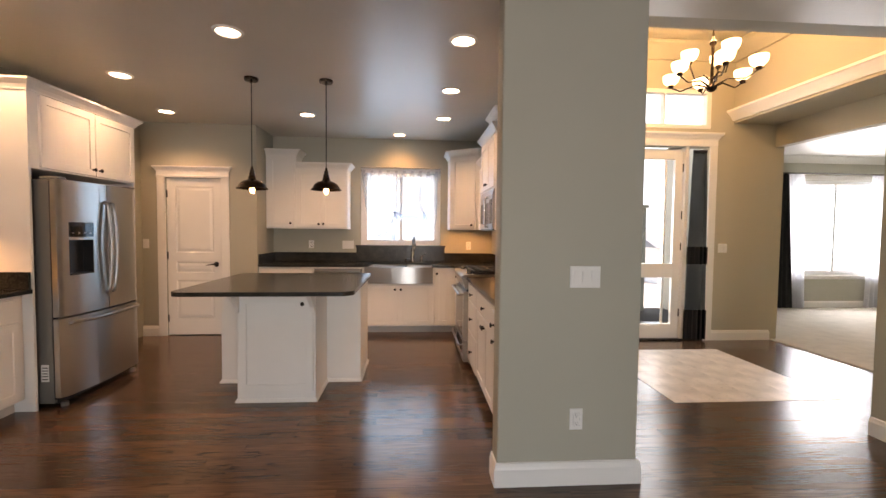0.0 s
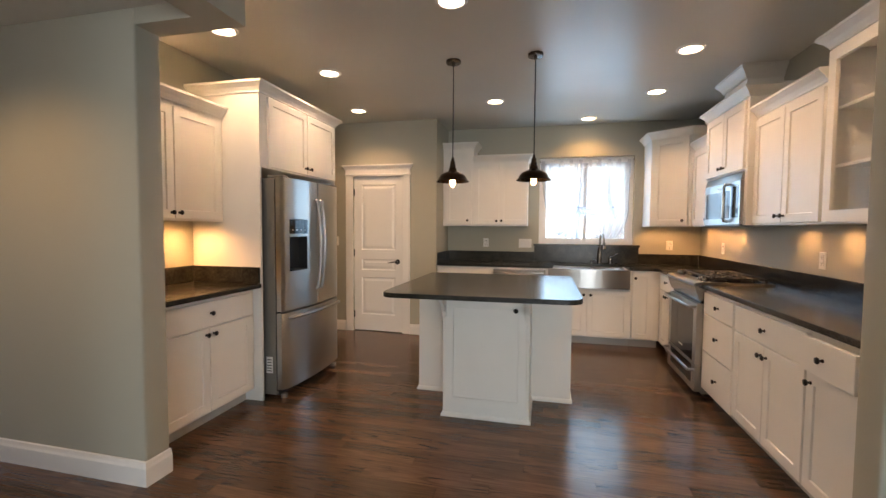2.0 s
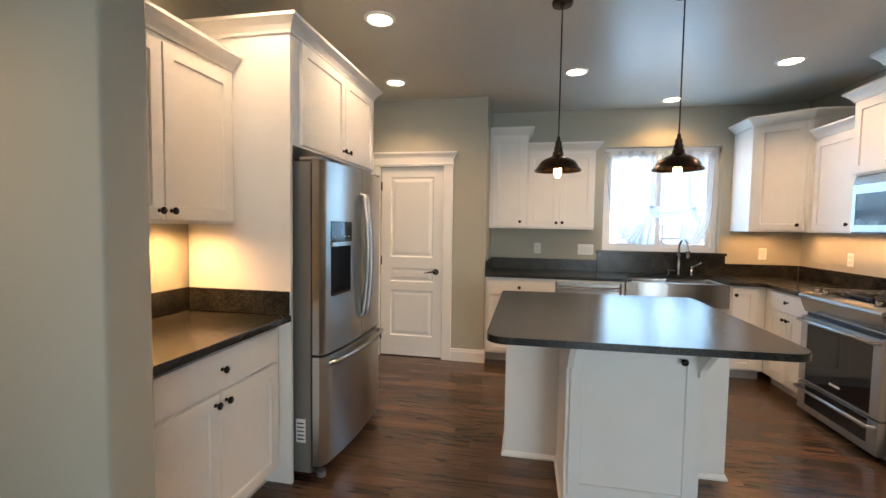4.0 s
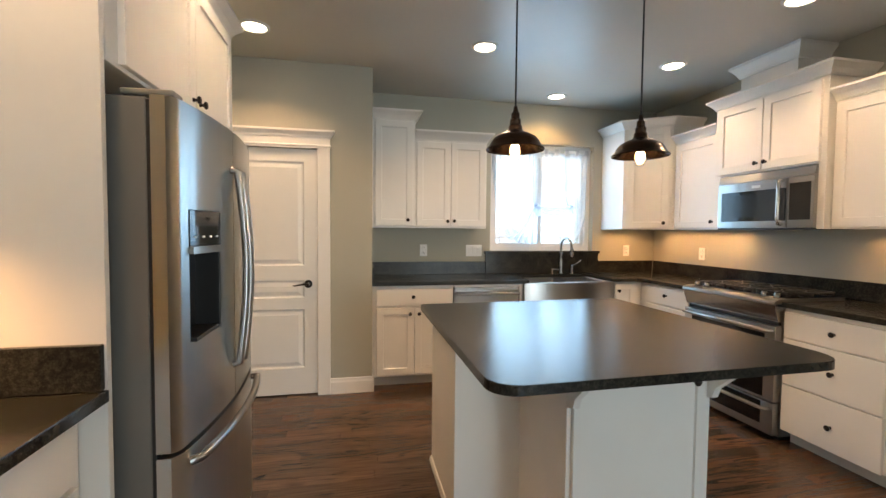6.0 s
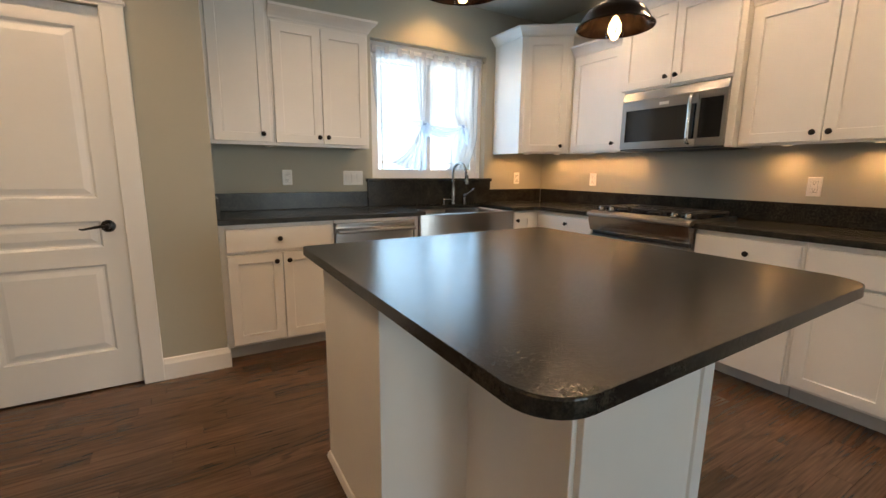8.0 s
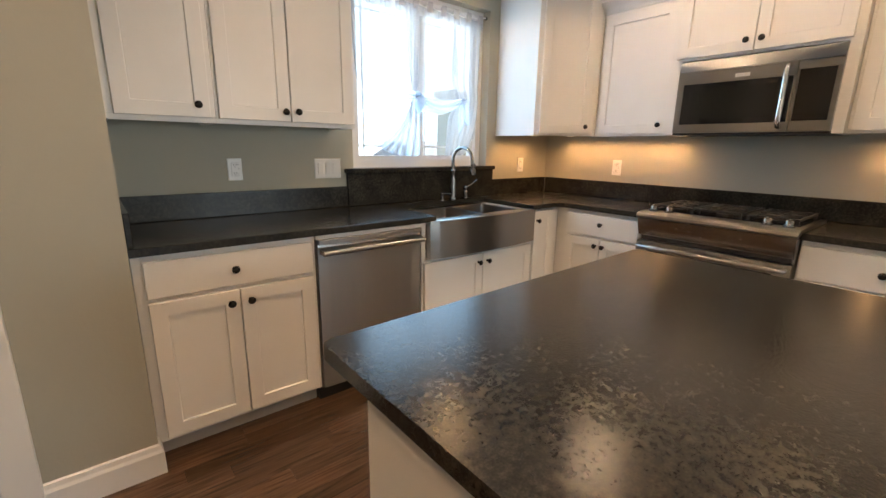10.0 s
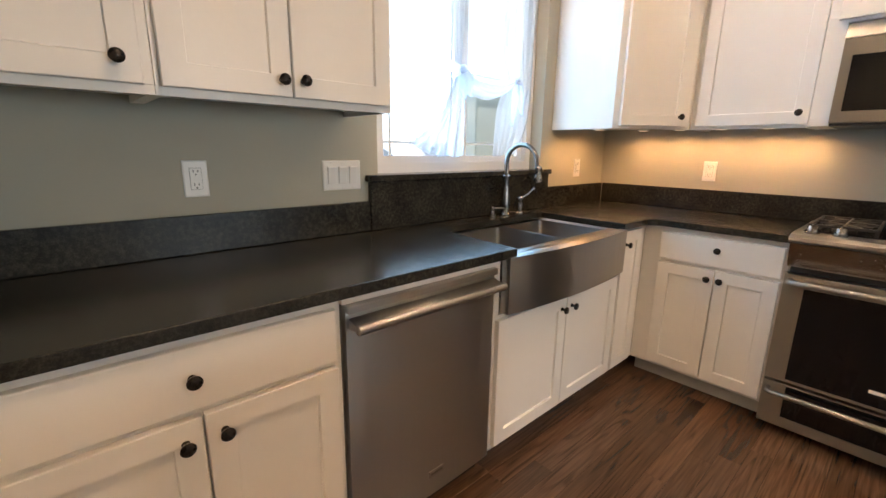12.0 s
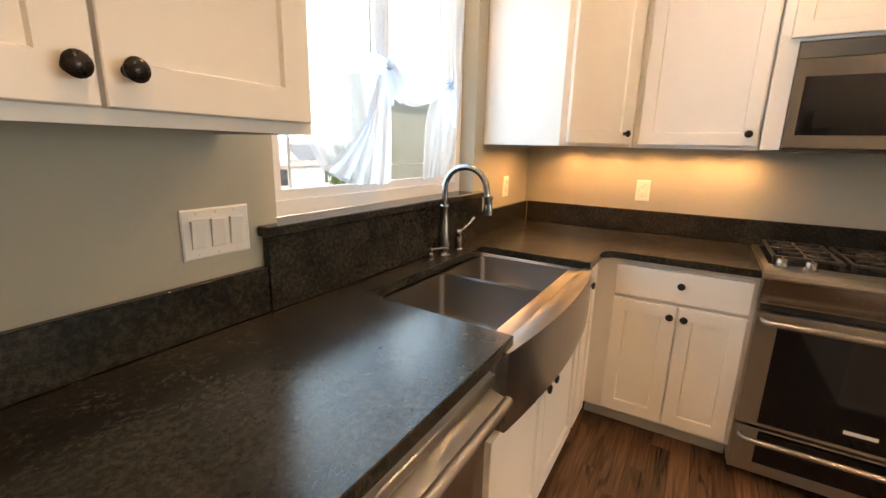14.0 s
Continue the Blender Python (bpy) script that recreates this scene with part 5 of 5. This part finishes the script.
def pendant(x, y):
    p = thing("pendant_light", pose(x, y, 0), "dark bronze pendant lamp with glowing filament bulb", "pendant lamp", "island pendants")
    part("canopy", lathe(B(), [(0, CEIL), (0.058, CEIL), (0.060, CEIL - 0.012), (0.056, CEIL - 0.024), (0.012, CEIL - 0.027), (0.008, CEIL - 0.045), (0, CEIL - 0.046)], 24), PENDM, p, "", 40)
    b = B()
    tube(b, [(0, 0, CEIL - 0.03), (0, 0, 1.90)], 0.0042, 8)
    part("cord", b, BLACKP, p, "black cord")
    z = 1.722
    part("shade", lathe(B(), [(0.131, z - 0.002), (0.133, z + 0.002), (0.129, z + 0.007), (0.118, z + 0.016), (0.110, z + 0.034), (0.095, z + 0.054), (0.068, z + 0.070), (0.040, z + 0.080), (0.032, z + 0.090), (0.030, z + 0.108), (0.025, z + 0.112), (0.025, z + 0.135), (0.019, z + 0.140), (0.019, z + 0.165), (0.012, z + 0.170), (0.008, z + 0.195), (0, z + 0.197), (0, z + 0.10), (0.03, z + 0.083), (0.064, z + 0.064), (0.090, z + 0.048), (0.105, z + 0.030), (0.114, z + 0.012), (0.126, z + 0.002)], 40), PENDM, p, "", 40)
    part("socket", lathe(B(), [(0, z + 0.085), (0.021, z + 0.085), (0.021, z + 0.05), (0.018, z + 0.042), (0, z + 0.042)], 16), BLACKP, p)
    g = part("bulb", lathe(B(), [(0.014, z + 0.044), (0.022, z + 0.034), (0.032, z + 0.012), (0.035, z - 0.008), (0.030, z - 0.030), (0.018, z - 0.046), (0.006, z - 0.052), (0, z - 0.053)], 20), GLASS, p, "clear filament bulb", 60)
    g.visible_shadow = False
    b = B()
    for k in range(9):
        a = 2 * math.pi * k / 9
        tube(b, [(0.005 * math.cos(a), 0.005 * math.sin(a), z + 0.036), (0.019 * math.cos(a), 0.019 * math.sin(a), z + 0.010), (0.020 * math.cos(a + 0.2), 0.020 * math.sin(a + 0.2), z - 0.014), (0.008 * math.cos(a + 0.5), 0.008 * math.sin(a + 0.5), z - 0.038)], 0.0026, 6)
    part("filament", b, FILAMENT, g, "glowing filament")
    lamp("pendant_bulb_lamp", "POINT", pose(x, y, z - 0.012), 2.0, (1.0, 0.62, 0.32), r=0.03)


pendant(-1.708, 4.655)
pendant(-1.068, 4.653)


def puck(x, y, z=1.404, power=3.2):
    o = thing("under_cabinet_light", pose(x, y, z), "small warm puck light under the wall cabinet", "light", "under-cabinet lights")
    part("housing", lathe(B(), [(0, 0), (0.034, 0), (0.034, -0.012), (0.027, -0.014), (0, -0.013)], 20), TRIM, o, "", 40)
    part("lens", lathe(B(), [(0, -0.0155), (0.026, -0.0155), (0.026, -0.013)], 20), PUCK, o)
    lamp("puck_lamp", "SPOT", pose(x, y, z - 0.018), power, (1.0, 0.52, 0.21), cone=168, blend=1.0, r=0.035)


for px, py in ((0.30, 6.89), (0.52, 6.89), (0.760, 6.72), (0.760, 6.50), (0.760, 6.28), (0.760, 6.06), (0.760, 5.88), (0.760, 4.80), (0.760, 4.38), (-3.545, 3.55), (-3.545, 3.90)):
    puck(px, py, power=2.0 if px > 0 else 7.5)

# ---- foyer ----


def entry_door():
    d = new("door_entry")
    d.matrix_world = pose(2.24, FY + 0.05, 0)
    tagged(d, "cream glazed entry door with muntins, closed", "door", "", "structure")
    w = 0.872
    b = B()
    for a in ((0, 0.10, 0.02, 2.43), (w - 0.10, w, 0.02, 2.43), (0.10, w - 0.10, 0.02, 0.20), (0.10, w - 0.10, 0.80, 0.98), (0.10, w - 0.10, 2.30, 2.43)):
        box(b, a[0], a[1], 0, 0.045, a[2], a[3], 0.003)
    part("door_frame", b, TRIM, d)
    for z0, z1 in ((0.20, 0.80), (0.98, 2.30)):
        g = part("pane", bx(0.10, w - 0.10, 0.02, 0.025, z0, z1), GLASS, d, "clear glass")
        g.visible_shadow = False
        for x in (0.36, 0.66):
            part("muntin", bx(x - 0.012, x + 0.012, 0.012, 0.033, z0, z1), TRIM, d)
    for z in (0.35, 1.2, 1.6, 2.2):
        part("hinge", bx(w - 0.004, w + 0.012, -0.006, 0.004, z - 0.05, z + 0.05), BRONZE, d, "dark hinge")
    part("threshold", bx(-0.02, w + 0.3, -0.06, 0.08, 0, 0.02), BRONZE, d, "dark threshold")
    b = B()
    box(b, 3.12, 3.17, FY + 0.01, FY + 0.12, 0, 2.46, 0.003)
    box(b, 2.20, 2.238, FY + 0.01, FY + 0.12, 0, 2.46, 0.003)
    setting("trim_entry_jamb", b, TRIM, "white entry door jambs")
    g = part("window_sidelight", bx(3.17, 3.42, FY + 0.06, FY + 0.066, 0.02, 2.46), GLASS)
    tagged(g, "clear sidelight beside the entry door", "window", "", "structure")
    g.visible_shadow = False
    b = B()
    box(b, 3.42, 3.52, FY - 0.02, FY, 0, 2.46, 0.003)
    box(b, 2.10, 2.20, FY - 0.02, FY, 0, 2.46, 0.003)
    box(b, 2.10, 3.52, FY - 0.022, FY, 2.46, 2.56, 0.002)
    sweep(b, [(2.10, FY), (2.10, FY - 0.022), (3.52, FY - 0.022), (3.52, FY)], [(0, 2.55), (0.01, 2.55), (0.02, 2.575), (0.045, 2.60), (0.048, 2.605), (0.048, 2.625), (0, 2.625)])
    box(b, 2.10, 3.52, FY - 0.022, FY, 2.56, 2.62)
    setting("trim_entry_casing", b, TRIM, "white crowned entry casing")
    b = B()
    for a in ((2.20, 3.42, 2.68, 2.73), (2.20, 3.42, 3.11, 3.16), (3.36, 3.42, 2.73, 3.11), (2.20, 2.26, 2.73, 3.11), (2.80, 2.82, 2.73, 3.11)):
        box(b, a[0], a[1], FY - 0.012, FY + 0.08, a[2], a[3], 0.003)
    setting("window_transom", b, TRIM, "white transom window over the entry door")
    g = part("transom_pane", bx(2.26, 3.36, FY + 0.03, FY + 0.035, 2.73, 3.11), GLASS)
    tagged(g, "transom glass", "window", "", "structure")
    g.visible_shadow = False
    c = thing("sidelight_curtain", pose(3.26, FY - 0.03, 0), "black sheer curtain over the entry sidelight", "curtain")

    def hang(u, v):
        wd = lerp(0.085, 0.14, v ** 0.6)
        return ((u - 0.5) * 2 * wd + 0.02, 0.012 * math.sin(u * 31), lerp(2.40, 0.02, v))

    part("cloth", sheet(hang, 48, 16), DARKSHEER, c, "", 60)
    part("top_band", bx(-0.07, 0.11, -0.012, 0.012, 2.37, 2.41, 0.004), DRAPE, c)
    part("tie_band", sheet(lambda u, v: ((u - 0.5) * 0.275 + 0.02, -0.006 + 0.012 * math.sin(u * 31), lerp(1.20, 0.98, v)), 48, 3), DRAPE, c)
    part("hem_band", sheet(lambda u, v: ((u - 0.5) * 0.30 + 0.02, -0.004 + 0.012 * math.sin(u * 31), lerp(0.40, 0.02, v)), 48, 3), DRAPE, c)


entry_door()

# stone inlay
inlay = setting("floor_inlay", bx(1.83, 3.29, 4.04, 5.55, -0.01, 0.0015), GROUT, "pale travertine inlay in the foyer floor")
TILE = mesh_of("tile", bx(-0.1815, 0.1815, -0.1865, 0.1865, 0.0, 0.0035, 0.0012), STONE)
for i in range(4):
    for j in range(4):
        t = new("tile", TILE)
        t.parent, t.location = inlay, (1.83 + 0.365 * (i + 0.5), 4.04 + 0.3775 * (j + 0.5), 0.0005)


def chandelier(x, y):
    c = thing("chandelier", pose(x, y, 0), "bronze two-tier chandelier with nine lit glass bowls", "chandelier")
    part("column", lathe(B(), [(0, 2.74), (0.02, 2.745), (0.045, 2.765), (0.05, 2.785), (0.02, 2.81), (0.014, 2.84), (0.014, 3.18), (0.03, 3.20), (0.03, 3.22), (0.012, 3.24), (0.010, 3.30), (0, 3.30)], 18), PENDM, c, "", 40)
    b = B()
    tube(b, [(0, 0, 3.29), (0, 0, 3.70)], 0.007, 8)
    part("rod", b, PENDM, c)
    part("canopy", lathe(B(), [(0, 3.70), (0.07, 3.70), (0.06, 3.675), (0.015, 3.66), (0, 3.66)], 18), PENDM, c, "", 40)
    for n, rad, zb, z_from, off in ((6, 0.37, 2.90, 2.79, 10), (3, 0.20, 3.06, 2.86, 40)):
        for k in range(n):
            a = radians(off + 360 * k / n)
            ca, sa = math.cos(a), math.sin(a)
            b = B()
            tube(b, [(0.02 * ca, 0.02 * sa, z_from), (0.35 * rad * ca, 0.35 * rad * sa, z_from + 0.05), (0.75 * rad * ca, 0.75 * rad * sa, z_from + 0.02), (rad * ca, rad * sa, zb - 0.035), (rad * 1.12 * ca, rad * 1.12 * sa, zb - 0.03)], [0.009, 0.008, 0.007, 0.007, 0.004], 8)
            arm = part("arm", b, PENDM, c, "curved bronze arm", 60)
            part("cup", lathe(B(), [(0, zb - 0.045), (0.02, zb - 0.04), (0.028, zb - 0.015), (0.02, zb)], 14, pose(rad * ca, rad * sa, 0)), PENDM, arm, "", 40)
            part("glass_bowl", lathe(B(), [(0.016, zb - 0.012), (0.040, zb - 0.004), (0.066, zb + 0.02), (0.076, zb + 0.055), (0.078, zb + 0.085), (0.073, zb + 0.085), (0.063, zb + 0.03), (0.036, zb + 0.006), (0, zb + 0.0)], 22, pose(rad * ca, rad * sa, 0)), SHADEG, arm, "lit frosted glass bowl", 50)
    lamp("chandelier_lamp", "POINT", pose(x, y, 3.28), 20, (1.0, 0.66, 0.34), r=0.22)


chandelier(2.58, 4.8)

# ---- living room ----
slider_window("window_living", pose(6.55, 8.23, 0.62), 1.95, 1.74, "bright white living room window", False)
b = B()
box(b, 6.47, 8.58, 8.17, 8.2, 0.54, 0.615, 0.004)
box(b, 6.47, 8.58, 8.18, 8.2, 2.365, 2.45, 0.004)
setting("trim_living_window", b, TRIM, "white living room window trim")


def drape(name, x0, x1, x2, x3, mt, label):
    c = thing(name, pose((x0 + x1) / 2, 8.10, 0), label, "curtain", "living room curtains")
    m0 = (x0 + x1) / 2
    part("cloth", sheet(lambda u, v: (lerp(lerp(x0, x2, v), lerp(x1, x3, v), u) - m0, 0.025 * math.sin(u * 30), lerp(2.46, 0.02, v)), 40, 12), mt, c, "", 60)


drape("black_curtain", 6.20, 6.45, 6.12, 6.62, DRAPE, "black living room drape hanging to the carpet")
drape("white_curtain", 6.47, 6.75, 6.64, 6.85, SHEER2, "white sheer beside the black drape")
drape("white_curtain", 8.10, 8.45, 8.05, 8.5, SHEER2, "white sheer at the far side of the window")
b = B()
tube(b, [(6.1, 8.08, 2.47), (8.7, 8.08, 2.47)], 0.012, 10)
tagged(part("curtain_rod", b, BRONZE), "dark curtain rod over the living room window", "curtain rod")

# ---- outside ----
setting("ground", bx(-300, 300, -300, 300, -2.9, -2.8), PAVED, "pale concrete ground below the windows")
wing = thing("garden_wall", pose(0.60, 8.05, -2.8), "grey-green rendered wall outside the window", "wall")
part("wall", bx(0, 3.2, 0, 0.25, 0, 4.6, 0.01), GREYSIDING, wing)
part("coping", bx(-0.03, 3.23, -0.03, 0.28, 4.6, 4.66, 0.01), GREYSIDING, wing)
b = bx(-160, 200, 70, 70.5, -2.8, 120)
setting("backdrop", b, SKYCARD, "bright hazy sky beyond the houses")


def neighbour(x, y, w, d, h, ridge):
    n = thing("neighbour_house", pose(x, y, -2.8), "white neighbouring house with grey gable roof", "house")
    part("wall", bx(0, w, 0, d, 0, h), SIDING, n)
    b = B()
    e = 0.5
    a = [b.verts.new(p) for p in ((-e, -e, h - 0.15), (w + e, -e, h - 0.15), (w + e, d + e, h - 0.15), (-e, d + e, h - 0.15), (-e, d / 2, ridge), (w + e, d / 2, ridge))]
    for q in ((0, 1, 5, 4), (2, 3, 4, 5), (0, 4, 3), (1, 2, 5), (3, 2, 1, 0)):
        b.faces.new([a[i] for i in q])
    roof = part("roof", b, SHINGLE, n, "grey shingle roof")
    b = B()
    c = w * 0.4
    a = [b.verts.new(p) for p in ((c - 1.4, -1.3, h - 0.1), (c + 1.4, -1.3, h - 0.1), (c, -1.3, h + 1.1), (c - 1.4, 2, h - 0.1), (c + 1.4, 2, h - 0.1), (c, 2.4, h + 1.1))]
    for q in ((0, 1, 2), (0, 2, 5, 3), (1, 4, 5, 2), (0, 3, 4, 1), (3, 5, 4)):
        b.faces.new([a[i] for i in q])
    part("porch_gable", b, SHINGLE, n)
    for px in (c - 1.2, c + 1.2):
        part("porch_post", bx(px - 0.12, px + 0.12, -1.2, -0.95, 0, h - 0.1), SIDING, n)
    for wx in (0.12, 0.62, 0.82):
        win = part("window", bx(w * wx - 0.5, w * wx + 0.5, -0.05, 0.02, 1.0, 2.4), DARKW, n)
        part("frame", bx(w * wx - 0.6, w * wx + 0.6, -0.03, 0.0, 0.9, 2.5), SIDING, win)


neighbour(19.5, 34, 9.5, 8, 3.1, 4.6)
neighbour(4.0, 40, 9.0, 8, 3.0, 4.6)


def shrub(x, y, z, crown_z, r):
    s = thing("shrub", pose(x, y, z), "tall leafy green shrub standing beyond the outside wall", "shrub")
    rng = random.Random(11)
    b = B()
    tube(b, [(0, 0, 0), (0.04, 0.02, crown_z * 0.5), (0, 0, crown_z)], [0.07, 0.05, 0.02], 8)
    for k in range(7):
        a = rng.uniform(0, 6.28)
        h = crown_z - rng.uniform(0.1, 0.6) * r
        tube(b, [(0, 0, h - 0.3), (0.35 * r * math.cos(a), 0.35 * r * math.sin(a), h), (0.7 * r * math.cos(a), 0.7 * r * math.sin(a), h + 0.5 * r)], [0.03, 0.02, 0.008], 6)
    part("trunk", b, BARK, s)
    b = B()
    for k in range(1500):
        v = Vector((rng.gauss(0, 1), rng.gauss(0, 1), rng.gauss(0, 1))).normalized() * r * rng.uniform(0.5, 1.0) * (1 + 0.18 * math.sin(5 * k))
        m = pose(v.x, v.y, v.z * 1.5 + crown_z, rng.uniform(0, 180), rng.uniform(0, 180), rng.uniform(0, 360))
        q = [b.verts.new(m @ Vector(p)) for p in ((-0.07, 0, 0), (0, -0.035, 0.02), (0.08, 0, 0), (0, 0.035, 0.02))]
        b.faces.new(q)
    part("crown", b, LEAF, s)


shrub(6.50, 14.0, -2.8, 3.62, 0.42)

# ---- floor boards ----
BW_ = 0.083
LENGTHS = (0.42, 0.55, 0.70, 0.85, 1.0, 1.2, 1.45)


def board(bm, x0, x1, y0, y1):
    e, h = 0.0006, 0.0007
    lo = [bm.verts.new((x, y, -0.018)) for x, y in ((x0, y0), (x1, y0), (x1, y1), (x0, y1))]
    md = [bm.verts.new((x, y, -h)) for x, y in ((x0, y0), (x1, y0), (x1, y1), (x0, y1))]
    hi = [bm.verts.new((x, y, 0)) for x, y in ((x0 + e, y0 + e), (x1 - e, y0 + e), (x1 - e, y1 - e), (x0 + e, y1 - e))]
    bm.faces.new(hi)
    for a, c in ((lo, md), (md, hi)):
        for i in range(4):
            bm.faces.new((a[i], a[(i + 1) % 4], c[(i + 1) % 4], c[i]))
    return bm


BOARDS = {ln: mesh_of("plank", board(B(), 0, ln - 0.0004, 0, BW_ - 0.0004), FLOORA) for ln in LENGTHS}
rest = B()
rng = random.Random(7)
count = 0
for row in range(int((6.5 + 4.2) / BW_) + 8):
    y = -4.2 + row * BW_
    x = -6.3 - rng.random() * 0.8
    end = FX + 0.02
    west = -6.25 if y < 3.06 else LW - 0.02
    while x < end:
        ln = rng.choice(LENGTHS)
        near = -2.9 < x and x < 0.2 and 2.95 < y < 6.45
        if x + ln < west + 0.05:
            pass
        elif x + ln > end:
            board(rest, x, end, y, y + BW_ - 0.0004)
        elif near and count < 300:
            p = new("plank", BOARDS[ln])
            p.parent, p.location = floor, (x, y, 0)
            count += 1
        else:
            board(rest, max(x, west), x + ln - 0.0004, y, y + BW_ - 0.0004)
        x += ln
r = part("floor_boards", rest, FLOORB, floor, "dark-stained oak strip boards")
r["kind"] = "stuff"
